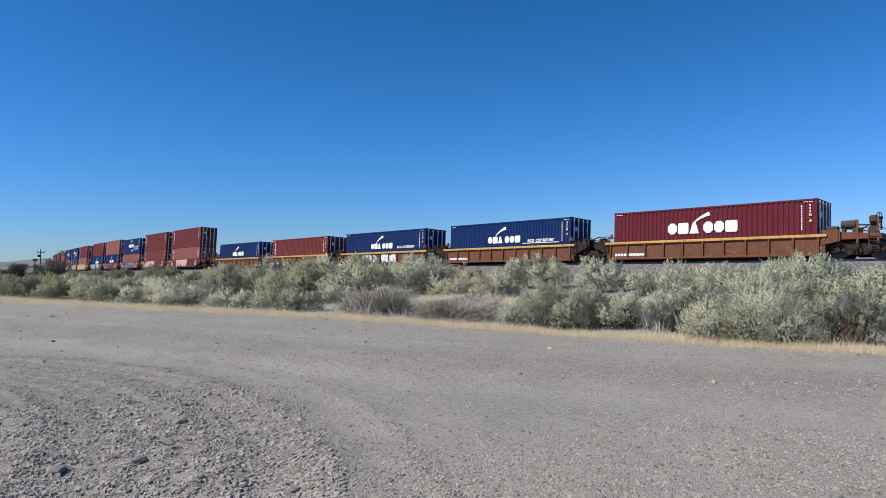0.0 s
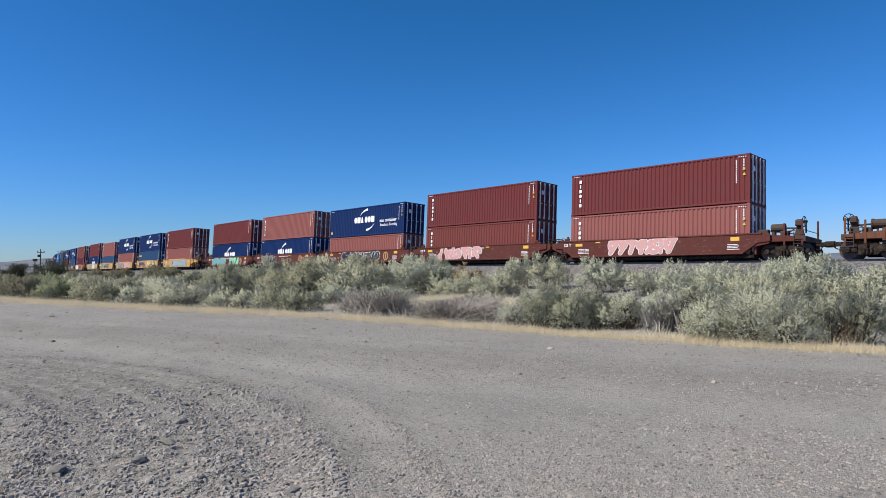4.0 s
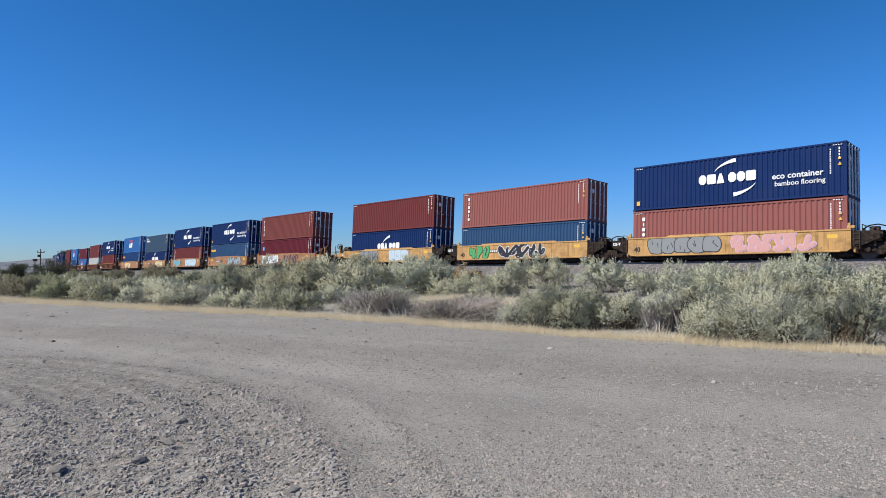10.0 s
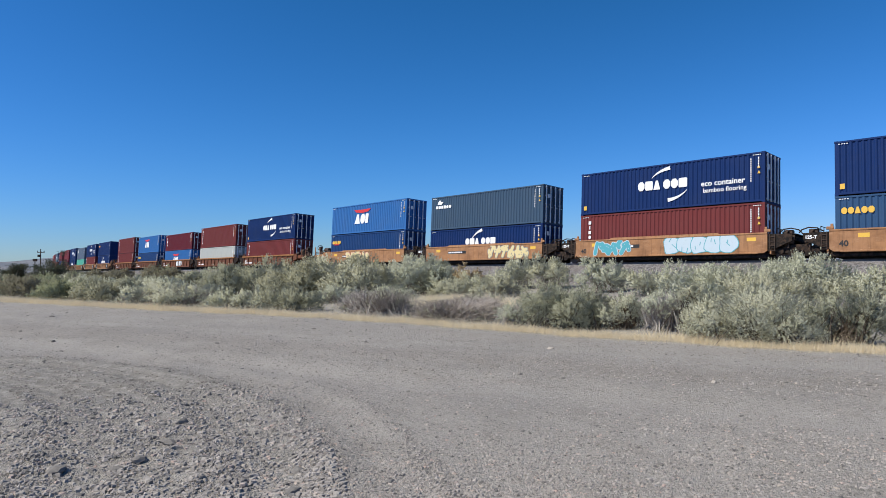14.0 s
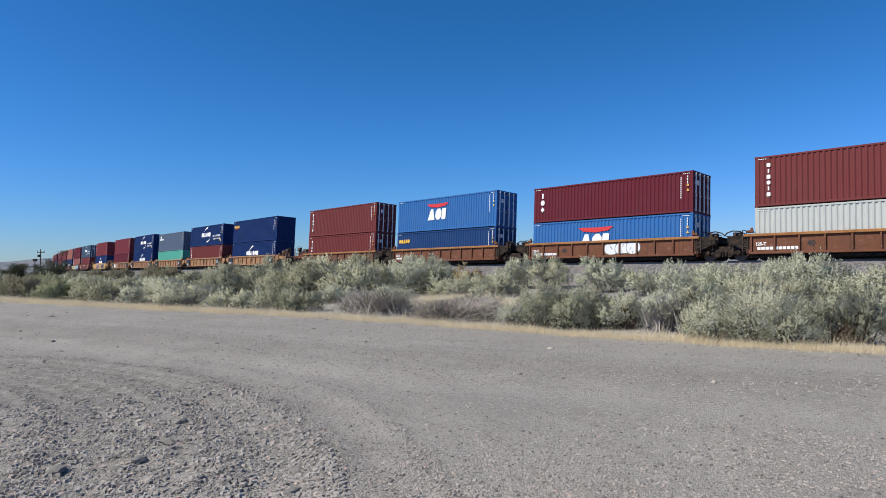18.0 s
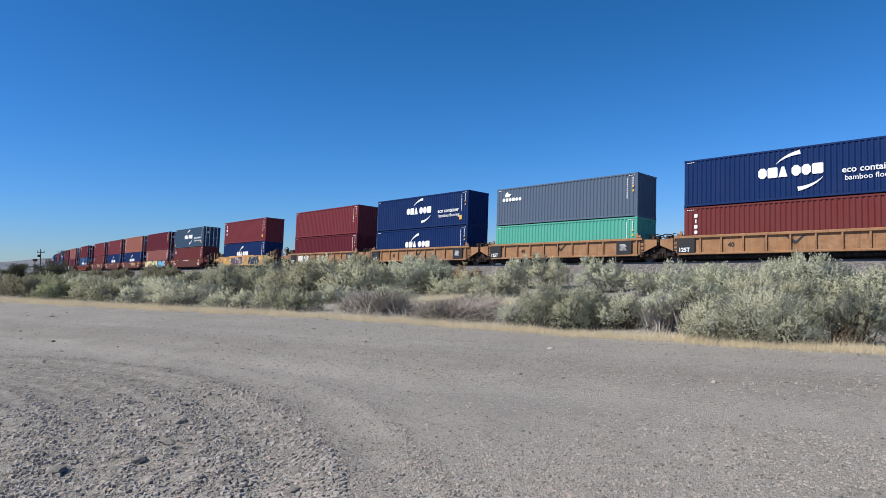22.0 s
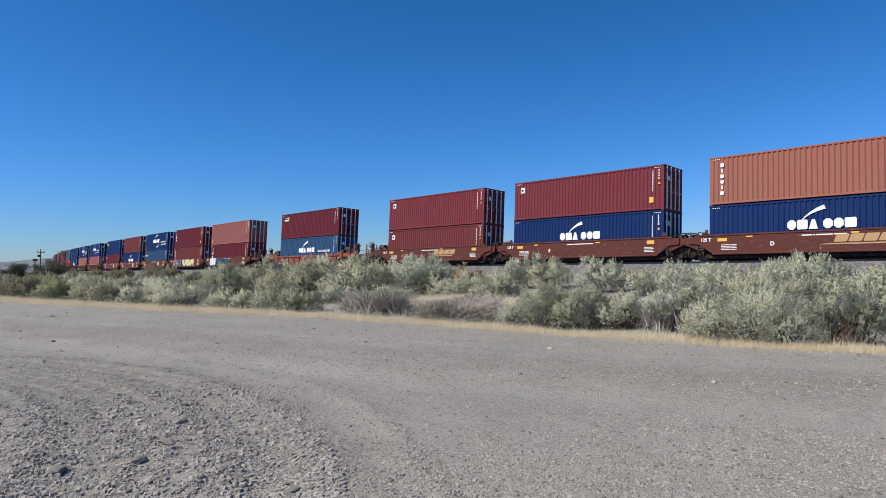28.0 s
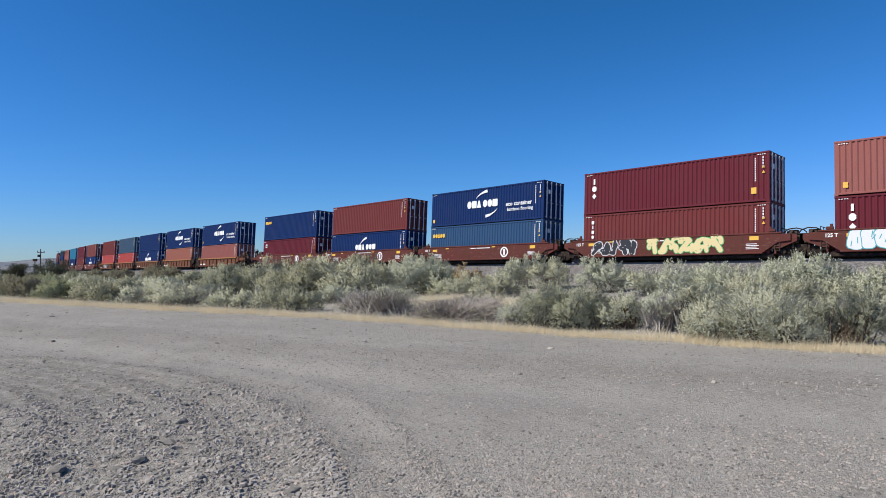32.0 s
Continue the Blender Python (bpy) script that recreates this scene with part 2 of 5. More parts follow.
# ---- mesh helpers ----
class Geo:
    """Collects vertices and faces of one mesh."""

    def __init__(self):
        self.v, self.f = [], []

    def add(self, v, f):
        k = len(self.v)
        self.v += [tuple(p) for p in v]
        self.f += [tuple(i + k for i in q) for q in f]
        return self

    def box(self, c, s, bevel=0.0):
        """A box with its edges along x chamfered."""
        x, y, z = (a / 2 for a in s)
        b = min(bevel, 0.45 * min(s[1], s[2]))
        if b <= 0:
            ring = [(-y, -z), (y, -z), (y, z), (-y, z)]
        else:
            ring = [(-y + b, -z), (y - b, -z), (y, -z + b), (y, z - b), (y - b, z), (-y + b, z), (-y, z - b), (-y, -z + b)]
        return self.sweep(ring, -x, x, c)

    def sweep(self, ring, x0, x1, c=(0, 0, 0)):
        """A closed outline in y and z drawn out along x."""
        n = len(ring)
        v = [(c[0] + x, c[1] + a, c[2] + b) for x in (x0, x1) for a, b in ring]
        f = [(i, (i + 1) % n, n + (i + 1) % n, n + i) for i in range(n)] + [tuple(range(n))[::-1], tuple(range(n, 2 * n))]
        return self.add(v, f)

    def rod(self, a, b, r, n=8, r2=None):
        a, b = Vector(a), Vector(b)
        q = (b - a).to_track_quat("Z", "Y").to_matrix()
        v = [p + q @ Vector((rr * math.cos(t), rr * math.sin(t), 0)) for p, rr in ((a, r), (b, r if r2 is None else r2)) for t in (2 * math.pi * i / n for i in range(n))]
        f = [(i, (i + 1) % n, n + (i + 1) % n, n + i) for i in range(n)] + [tuple(range(n))[::-1], tuple(range(n, 2 * n))]
        return self.add(v, f)

    def plate(self, pts, y0, y1):
        """An outline in x and z with thickness from y0 to y1 (y0 nearer)."""
        n = len(pts)
        v = [(a, y, b) for y in (y0, y1) for a, b in pts]
        f = [(i, (i + 1) % n, n + (i + 1) % n, n + i) for i in range(n)] + [tuple(range(n))[::-1], tuple(range(n, 2 * n))]
        return self.add(v, f)

    def mesh(self, name, material):
        me = bpy.data.meshes.new(name)
        me.from_pydata(self.v, [], self.f)
        me.materials.append(material)
        return me


def mesh_np(name, v, f, material, smooth=False, normals=None):
    """A mesh from arrays: v (n, 3) and f (m, k)."""
    me = bpy.data.meshes.new(name)
    m, k = f.shape
    me.vertices.add(len(v))
    me.vertices.foreach_set("co", np.ascontiguousarray(v, dtype=np.float32).ravel())
    me.loops.add(m * k)
    me.loops.foreach_set("vertex_index", np.ascontiguousarray(f, dtype=np.int32).ravel())
    me.polygons.add(m)
    me.polygons.foreach_set("loop_start", np.arange(0, m * k, k, dtype=np.int32))
    me.polygons.foreach_set("use_smooth", np.full(m, smooth))
    me.materials.append(material)
    me.update(calc_edges=True)
    if normals is not None:
        me.normals_split_custom_set_from_vertices(normals.astype(np.float32))
    return me


def part(name, data, parent, m=None, label=""):
    ob = new(name, data)
    ob.parent = parent
    if m is not None:
        ob.matrix_basis = m
    return tagged(ob, label)


# ---- ground ----
TRACK_R, TRACK_Y, RAIL_Z, CANT = 1275.5, 39.47, 1.82, 3.4
VERGE = [(-400, 2), (-90, 4.6), (-62, 6.4), (-41.5, 8.1), (-35.3, 9.2), (-29.8, 10.0), (-25.7, 10.7), (-22.3, 11.35), (-19.6, 11.9), (-16.8, 12.2), (-14.6, 12.5), (-10.4, 12.4), (-6.7, 12.7), (-2.6, 13.3), (4, 13.8), (30, 15), (200, 17), (400, 18)]
VX, VY = np.array([a for a, b in VERGE], float), np.array([b for a, b in VERGE], float)


def verge(x):
    return np.interp(x, VX, VY)


def track_gap(x, y):
    """Distance from the track's centre line, positive on the road's side."""
    return np.hypot(x, y - TRACK_Y - TRACK_R) - TRACK_R


def waves(x, y):
    return 0.5 * np.sin(0.31 * x + 0.17 * y + 1) + 0.3 * np.sin(0.73 * y - 0.41 * x) + 0.2 * np.sin(1.3 * x + 0.9 * y + 2)


def lumps(x, y, size, seed, n=9):
    """Irregular bumps of about that size, between -1 and 1."""
    r = random.Random(seed)
    total = 0.0
    for _ in range(n):
        a, k = r.uniform(0, 2 * math.pi), 2 * math.pi / (size * r.uniform(0.7, 1.6))
        total = total + np.sin(k * (math.cos(a) * x + math.sin(a) * y) + r.uniform(0, 6.28))
    return total / n * 1.6


TURN = (-9.1, -5.7)


def road_relief(x, y):
    """Churned turning place with curved wheel ruts and a pushed-up rim, and shallow lanes along the road."""
    d = np.hypot(x - TURN[0], y - TURN[1]) + 0.12 * lumps(x, y, 3.0, 3)
    inside = np.clip((10.0 - d) / 0.5, 0, 1) * np.clip((d - 3) / 2, 0, 1)
    rough = inside * (0.022 * lumps(x, y, 0.55, 1) + 0.016 * lumps(x, y, 0.27, 2))
    ruts = sum(h * np.exp(-((d - q) / w) ** 2) for q, w, h in ((9.95, 0.16, 0.045), (9.45, 0.22, -0.04), (9.0, 0.14, 0.03), (8.2, 0.25, -0.035), (7.7, 0.15, 0.025), (10.35, 0.3, -0.03), (10.8, 0.14, 0.028), (11.3, 0.2, -0.015)))
    ruts = ruts * (0.7 + 0.5 * lumps(x, y, 1.6, 4))
    across = y - 0.26 * x + 0.25 * lumps(x, y, 6.0, 5)
    lanes = sum(h * np.exp(-((across - q) / w) ** 2) for q, w, h in ((7.8, 0.5, -0.035), (8.7, 0.35, 0.03), (10.0, 0.8, 0.045), (11.2, 0.35, 0.02), (12.1, 0.45, -0.035)))
    return rough + ruts + lanes + 0.006 * lumps(x, y, 0.4, 6) + 0.014 * lumps(x, y, 1.3, 7)


def ground_z(x, y):
    d = track_gap(x, y)
    off = np.clip((y - verge(x)) / 6, 0, 1)
    far = np.exp(-np.hypot(x, y) / 400)
    rise = 0.55 * np.clip((16 - np.abs(d)) / 10, 0, 1)
    near = np.exp(-(np.hypot(x, y) / 34) ** 4)
    road = 0.02 * np.sin(0.9 * (y - 0.12 * x)) + 0.012 * np.sin(2.3 * y - 0.5 * x) + near * road_relief(x, y)
    return far * ((1 - off) * road + off * 0.12 * waves(x, y)) + rise


def make_ground():
    n = 330
    u = np.linspace(-1, 1, n)
    ax = 2.6 * np.sinh(8.15 * u)
    gx, gy = np.meshgrid(ax - 7.0, ax + 5.5)
    v = np.stack([gx.ravel(), gy.ravel(), ground_z(gx.ravel(), gy.ravel())], 1)
    i = np.arange(n * n).reshape(n, n)
    f = np.stack([i[:-1, :-1], i[:-1, 1:], i[1:, 1:], i[1:, :-1]], -1).reshape(-1, 4)
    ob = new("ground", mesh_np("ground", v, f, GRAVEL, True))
    tagged(ob, "pale gravel and dry desert soil with worn wheel lanes", "ground", kind="structure")


make_ground()


def track_pose(s):
    a = s / 1276.4
    return pose(TRACK_R * math.sin(a), TRACK_Y + TRACK_R - TRACK_R * math.cos(a), RAIL_Z, 0, 0, math.degrees(a)) @ pose(0, 0, 0, -CANT)


def ribbon(name, outline, s0, s1, step, material):
    g = Geo()
    ss = np.arange(s0, s1 + 0.1, step)
    n = len(outline)
    for s in ss:
        m = track_pose(s)
        g.v += [tuple(m @ Vector((0, a, b))) for a, b in outline]
    for k in range(len(ss) - 1):
        g.f += [(k * n + i, k * n + (i + 1) % n, (k + 1) * n + (i + 1) % n, (k + 1) * n + i) for i in range(n)]
    g.f += [tuple(range(n))[::-1], tuple((len(ss) - 1) * n + i for i in range(n))]
    return g.mesh(name, material)


ballast = tagged(new("ballast_bed", ribbon("ballast", [(-2.0, -0.2), (-5.2, -1.75), (-5.2, -2.4), (5.2, -2.4), (5.2, -1.4), (2.0, -0.2)], -620, 700, 10, BALLAST)), "grey crushed stone ballast bank under the rails", "ballast", kind="structure")
for side in (-0.755, 0.755):
    prof = [(side + a, b) for a, b in ((-0.07, -0.17), (0.07, -0.17), (0.07, -0.15), (0.012, -0.13), (0.012, -0.045), (0.037, -0.03), (0.037, -0.004), (0.03, 0), (-0.03, 0), (-0.037, -0.004), (-0.037, -0.03), (-0.012, -0.045), (-0.012, -0.13), (-0.07, -0.15))]
    tagged(new("rail", ribbon("rail", prof, -620, 700, 10, RAIL)), "worn brown steel rail with a bright head", "rail", kind="structure")
ties = Geo()
for k in range(-330, 260):
    m = track_pose(k * 0.6)
    tie = Geo().box((0, 0, -0.26), (0.22, 2.6, 0.18), 0.02)
    ties.add([m @ Vector(p) for p in tie.v], tie.f)
tagged(new("sleepers", ties.mesh("sleepers", TWIG)), "weathered timber railway sleepers set in ballast", "sleeper", kind="structure")


def make_hills():
    v, f = [], []
    n = 260
    a = np.linspace(radians(-115), radians(60), n)
    for ring, (dist, k) in enumerate(((3300, 0.0), (3700, 0.75), (4100, 1.0), (4500, 0.0))):
        h = 82 + 7 * np.sin(a * 5 + 1.1) + 3 * np.sin(a * 23 + 2) + 2 * np.sin(a * 71 + ring)
        v.append(np.stack([dist * np.sin(a), dist * np.cos(a), h * k * (0.8 + 0.12 * np.sin(a * 40 + ring * 2)) - 1], 1))
    v = np.concatenate(v)
    i = np.arange(4 * n).reshape(4, n)
    f = np.stack([i[:-1, :-1], i[:-1, 1:], i[1:, 1:], i[1:, :-1]], -1).reshape(-1, 4)
    tagged(new("backdrop_hills", mesh_np("hills", v, f, HILL, True)), "low desert hills on the horizon, blue-grey haze in their colour", "hills", kind="structure")


make_hills()


# ---- freight containers ----
CL, CW = 12.192, 2.438
FACE = -CW / 2 - 0.004
HIGH, STD = 2.896, 2.591
cache = {}


def shared(key, maker):
    if key not in cache:
        cache[key] = maker()
    return cache[key]


def corrugated(length, height, pitch, depth, material):
    """Upright trapezoid corrugation facing -y, its outer face at y = 0."""
    n = max(2, round(length / pitch))
    p = length / n
    line = []
    for i in range(n):
        x = -length / 2 + i * p
        line += [(x, 0), (x + 0.28 * p, 0), (x + 0.5 * p, depth), (x + 0.78 * p, depth)]
    line.append((length / 2, 0))
    v = [(x, y + o, z) for z in (0, height) for o in (0, 0.012) for x, y in line]
    k = len(line)
    f = [(i, i + 1, 2 * k + i + 1, 2 * k + i) for i in range(k - 1)] + [(k + i + 1, k + i, 3 * k + i, 3 * k + i + 1) for i in range(k - 1)]
    return Geo().add(v, f).mesh("corrugated_sheet", material)


def door_panel(height, material):
    g = Geo()
    w = 1.12
    n = 5
    step = height / n
    g.box((0, 0.02, height / 2), (w, 0.03, height), 0)
    for i in range(n):
        g.box((0, -0.02, (i + 0.5) * step), (w - 0.16, 0.055, step * 0.5), 0.016)
    g.box((-w / 2 + 0.03, -0.01, height / 2), (0.06, 0.05, height), 0.01).box((w / 2 - 0.03, -0.01, height / 2), (0.06, 0.05, height), 0.01)
    return g.mesh("door_panel", material)


def door_gasket(height):
    g = Geo()
    for x in (-0.548, 0.548):
        g.box((x, -0.03, height / 2), (0.05, 0.025, height), 0)
    for z in (0.03, height - 0.03):
        g.box((0, -0.03, z), (1.04, 0.025, 0.06), 0)
    return g.mesh("door_gasket", BLACK_INK)


def lock_bar(height):
    g = Geo().rod((0, -0.02, 0.02), (0, -0.02, height - 0.02), 0.045, 6)
    for z in (0.12, 0.5 * height, 0.72 * height, height - 0.12):
        g.box((0, 0.012, z), (0.15, 0.04, 0.09), 0.01)
    g.box((0.12, -0.02, 0.42 * height), (0.3, 0.018, 0.03), 0.005)
    return g.mesh("lock_bar", ZINC)


def make_container(colour, h, doors=True):
    """A 40 ft container; origin at its base, doors towards +x. Parts share their meshes by colour."""
    mat = PAINT[colour]
    ob = new("shipping_container")
    wall_h = h - 0.16 - 0.11
    side = shared(("side", colour, h), lambda: corrugated(CL - 0.3, wall_h, 0.278, 0.045, mat))
    for r in (0, 180):
        part("side_wall", side, ob, pose(0, -1.205 if r == 0 else 1.205, 0.16, 0, 0, r))
    post = shared(("post", colour, h), lambda: Geo().box((0, 0, h / 2), (0.15, 0.13, h - 0.2), 0.02).box((0, 0, 0.06), (0.178, 0.162, 0.118), 0.01).box((0, 0, h - 0.06), (0.178, 0.162, 0.118), 0.01).mesh("corner_post", mat))
    for x in (-1, 1):
        for y in (-1, 1):
            part("corner_post", post, ob, pose(x * (CL / 2 - 0.089), y * (CW / 2 - 0.081), 0))
    top = shared(("top", colour), lambda: Geo().box((0, 0, 0), (CL - 0.34, 0.06, 0.1), 0.01).mesh("top_rail", mat))
    low = shared(("low", colour), lambda: Geo().box((0, 0, 0), (CL - 0.34, 0.05, 0.115), 0.012).mesh("bottom_rail", mat))
    for y in (-1, 1):
        part("top_rail", top, ob, pose(0, y * 1.186, h - 0.066))
        part("bottom_rail", low, ob, pose(0, y * 1.19, 0.109))
    end = shared(("end", colour), lambda: Geo().box((0, 0, 0), (0.1, 2.1, 0.13), 0.0).mesh("end_rail", mat))
    for x in (-1, 1):
        part("end_rail", end, ob, pose(x * (CL / 2 - 0.06), 0, 0.075))
        part("end_rail", end, ob, pose(x * (CL / 2 - 0.06), 0, h - 0.07))
    roof = shared(("roof", colour), lambda: Geo().box((0, 0, 0), (CL - 0.2, 2.36, 0.02), 0.0).mesh("roof", mat))
    part("roof", roof, ob, pose(0, 0, h - 0.03))
    floor = shared("floor", lambda: Geo().box((0, 0, 0), (CL - 0.3, 2.3, 0.12), 0.02).mesh("floor", BLACK))
    part("floor", floor, ob, pose(0, 0, 0.1))
    wall = shared(("front", colour, h), lambda: corrugated(2.14, h - 0.26, 0.24, 0.04, mat))
    part("front_wall", wall, ob, pose(-CL / 2 + 0.02, 0, 0.14, 0, 0, -90))
    if doors:
        leaf = shared(("door", colour, h), lambda: door_panel(h - 0.27, mat))
        bar = shared(("bar", h), lambda: lock_bar(h - 0.16))
        for y in (-0.55, 0.55):
            d = part("door", leaf, ob, pose(CL / 2 - 0.06, y, 0.135, 0, 0, 90))
            part("door_gasket", shared(("gasket", h), lambda: door_gasket(h - 0.27)), d, None, "black rubber door seal")
            if y < 0:
                part("door_placard", shared("placard", lambda: Geo().plate([(0, 0), (0.24, 0), (0.24, 0.3), (0, 0.3)], -0.05, -0.04).mesh("door_placard", WHITE_INK)), d, pose(-0.12, 0, h * 0.62), "white placard")
            for x in (-0.32, 0.2):
                part("locking_bar", bar, d, pose(x, -0.06, -0.05), "pale zinc locking bar")
    else:
        part("front_wall", wall, ob, pose(CL / 2 - 0.02, 0, 0.14, 0, 0, 90))
    return ob


def text_mesh(words, size, material, bold=0.0):
    def maker():
        c = bpy.data.curves.new("lettering", "FONT")
        c.body, c.size, c.extrude, c.offset = words, size, 0.002, bold
        c.resolution_u = 3
        c.align_x, c.align_y = "LEFT", "BOTTOM_BASELINE"
        tmp = bpy.data.objects.new("lettering", c)
        me = bpy.data.meshes.new_from_object(tmp)
        bpy.data.objects.remove(tmp)
        me.materials.clear()
        me.materials.append(material)
        return me
    return shared((words, size, material.name), maker)


def lettering(ob, words, size, material, bold, x, z):
    """Each word is a part of its own."""
    for word in words.split():
        me = text_mesh(word, size, material, bold)
        part("lettering", me, ob, pose(x, FACE, z, 90))
        x += max(v.co.x for v in me.vertices) + 0.3 * size


def mark(name, g, material, parent, label=""):
    return part(name, g.mesh(name, material), parent, None, label)


def arc_band(g, cx, cz, rx, rz, a0, a1, w0, w1, y=FACE):
    """A tapering swoosh along an ellipse, from angle a0 to a1."""
    pts_o, pts_i = [], []
    for i in range(13):
        k = i / 12
        a = radians(a0 + (a1 - a0) * k)
        w = w0 + (w1 - w0) * k
        pts_o.append((cx + (rx + w / 2) * math.cos(a), cz + (rz + w / 2) * math.sin(a)))
        pts_i.append((cx + (rx - w / 2) * math.cos(a), cz + (rz - w / 2) * math.sin(a)))
    n = 13
    v = [(a, yy, b) for yy in (y, y + 0.003) for a, b in pts_o + pts_i]
    f = []
    for i in range(12):
        f += [(i, i + 1, n + i + 1, n + i), (2 * n + i, 2 * n + n + i, 2 * n + n + i + 1, 2 * n + i + 1)]
    return g.add(v, f)


def glyph_shape(kind, x, z, w, h, lean, y):
    """One plain shape of a trade mark: o octagon, a wedge, b block, i bar, d lozenge."""
    g = Geo()

    def add(pts):
        g.plate([(x + px * w + lean * pz * h, z + pz * h) for px, pz in pts], y, y + 0.003)

    if kind == "o":
        add([(0.3, 0), (0.7, 0), (1, 0.26), (1, 0.74), (0.7, 1), (0.3, 1), (0, 0.74), (0, 0.26)])
    elif kind == "a":
        add([(0, 0), (1, 0), (0.66, 1), (0.34, 1)])
    elif kind == "i":
        add([(0.3, 0), (0.7, 0), (0.7, 1), (0.3, 1)])
    elif kind == "d":
        add([(0.5, 0), (1, 0.5), (0.5, 1), (0, 0.5)])
    else:
        add([(0.1, 0), (0.9, 0), (1, 0.1), (1, 0.9), (0.9, 1), (0.1, 1), (0, 0.9), (0, 0.1)])
    return g


def logo_blocks(ob, x, z, h, widths, gap, material, y=FACE, lean=0.0, kinds="oba oob"):
    """A trade name as a row of plain shapes."""
    for k, w in enumerate(widths):
        if w > 0:
            mark("logo_shape", glyph_shape(kinds[k % len(kinds)], x, z, w, h, lean, y), material, ob)
        x += abs(w) + gap


def side_codes(ob, h, seed):
    """Upright columns of small marks near the door end, top line of marks and the hazard triangle."""
    r = random.Random(seed)
    g = Geo()
    for x, n, z1 in ((5.3, 11, h - 0.35), (5.72, 4, h - 0.3)):
        z = z1
        for _ in range(n):
            k = 0.08 if n > 5 else 0.12
            g.plate([(x, z - k), (x + 0.065, z - k), (x + 0.065, z), (x, z)], FACE, FACE + 0.003)
            z -= k + 0.045
    for x0 in (-5.9, 5.45):
        x = x0
        for _ in range(4):
            g.plate([(x, h - 0.19), (x + 0.08, h - 0.19), (x + 0.08, h - 0.15), (x, h - 0.15)], FACE, FACE + 0.003)
            x += 0.12
    mark("code_stencil", g, WHITE_INK, ob, "column of small white marks")["kind"] = "stuff"
    y = Geo()
    z = h - 1.25
    y.plate([(5.68, z), (5.86, z), (5.77, z + 0.17)], FACE, FACE + 0.003)
    y.plate([(5.69, z + 0.3), (5.83, z + 0.3), (5.83, z + 0.42), (5.69, z + 0.42)], FACE, FACE + 0.003)
    mark("warning_mark", y, YELLOW_INK, ob, "small yellow warning marks")["kind"] = "stuff"


def sticker(ob, x, z, s=0.28):
    mark("yellow_placard", Geo().plate([(x, z), (x + s * 0.8, z), (x + s * 0.8, z + s), (x, z + s)], FACE, FACE + 0.003), YELLOW_INK, ob, "yellow square placard")


def swoosh(ob, *arc):
    mark("swoosh", arc_band(Geo(), *arc), WHITE_INK, ob, "white swoosh")


def logo_line(ob, big=False, eco=0):
    """White trade mark low on the side: two words as blocks under a rising swoosh."""
    k = 1.3 if big else 1.0
    x, z = (-1.8 if not big else -2.3), (1.25 if not big else 1.3)
    w = 0.45 * k
    logo_blocks(ob, x, z, 0.52 * k, [w, w * 1.15, w, -0.14, w, w, w * 1.2], 0.05 * k, WHITE_INK)
    swoosh(ob, x + 2.6 * k, z - 0.35, 2.2, 1.6, 148, 110, 0.03, 0.24)
    if eco:
        lettering(ob, "eco container", 0.44, WHITE_INK, 0.007, 2.2, 1.24)
        if eco > 1:
            mark("underline", Geo().plate([(1.7, 1.14), (5.1, 1.14), (5.1, 1.19), (1.7, 1.19)], FACE, FACE + 0.003), WHITE_INK, ob)


def logo_eco(ob):
    """White trade mark between two swooshes, with lettering beside it."""
    x, z = -1.75, 1.3
    w = 0.46
    logo_blocks(ob, x, z, 0.58, [w, w * 1.15, w, -0.12, w, w, w * 1.2], 0.045, WHITE_INK)
    swoosh(ob, 0.75, 1.55, 1.75, 1.05, 152, 100, 0.02, 0.24)
    swoosh(ob, 0.0, 1.65, 1.75, 1.1, -28, -80, 0.02, 0.24)
    lettering(ob, "eco container", 0.46, WHITE_INK, 0.009, 2.42, 1.22)
    lettering(ob, "bamboo flooring", 0.38, WHITE_INK, 0.004, 2.55, 0.82)


def logo_column(ob, h, kinds="biboib", size=0.25):
    """White plain shapes one above another near the closed end."""
    z = h - 0.4
    for kind in kinds:
        mark("logo_shape", glyph_shape(kind, -5.45, z - size, size * 0.8, size * 0.9, 0, FACE), WHITE_INK, ob)
        z -= size + 0.08


def logo_seaco(ob, h, pink=False):
    logo_blocks(ob, -5.8, h - 0.95, 0.34, [0.27] * 5, 0.03, YELLOW_INK, kinds="ooaoo")
    if pink:
        mark("small_mark", Geo().plate([(-5.5, h - 1.05), (-4.6, h - 1.05), (-4.6, h - 0.96), (-5.5, h - 0.96)], FACE, FACE + 0.003), RED_INK, ob)


def logo_apl(ob, h):
    x, z = -2.0, h - 1.95
    logo_blocks(ob, x, z, 0.95, [0.9, 0.74, 0.5], 0.05, WHITE_INK, FACE, 0.1, "aob")
    for s in (-1, 1):
        q = [(x + 1.25, z + 1.05), (x + 1.25 + s * 1.0, z + 1.15), (x + 1.25 + s * 1.4, z + 1.42), (x + 1.25, z + 1.38)]
        mark("wing_mark", Geo().plate(q[::s], FACE, FACE + 0.003), RED_INK, ob, "red wing shape")


def logo_cronos(ob, h):
    logo_blocks(ob, -5.5, h - 1.05, 0.26, [0.27] * 6, 0.05, WHITE_INK, kinds="oboboo")
    mark("emblem", Geo().plate([(-5.3, h - 0.68), (-4.85, h - 0.72), (-4.6, h - 0.5), (-4.9, h - 0.45), (-5.0, h - 0.3), (-5.2, h - 0.42)], FACE, FACE + 0.003), WHITE_INK, ob)


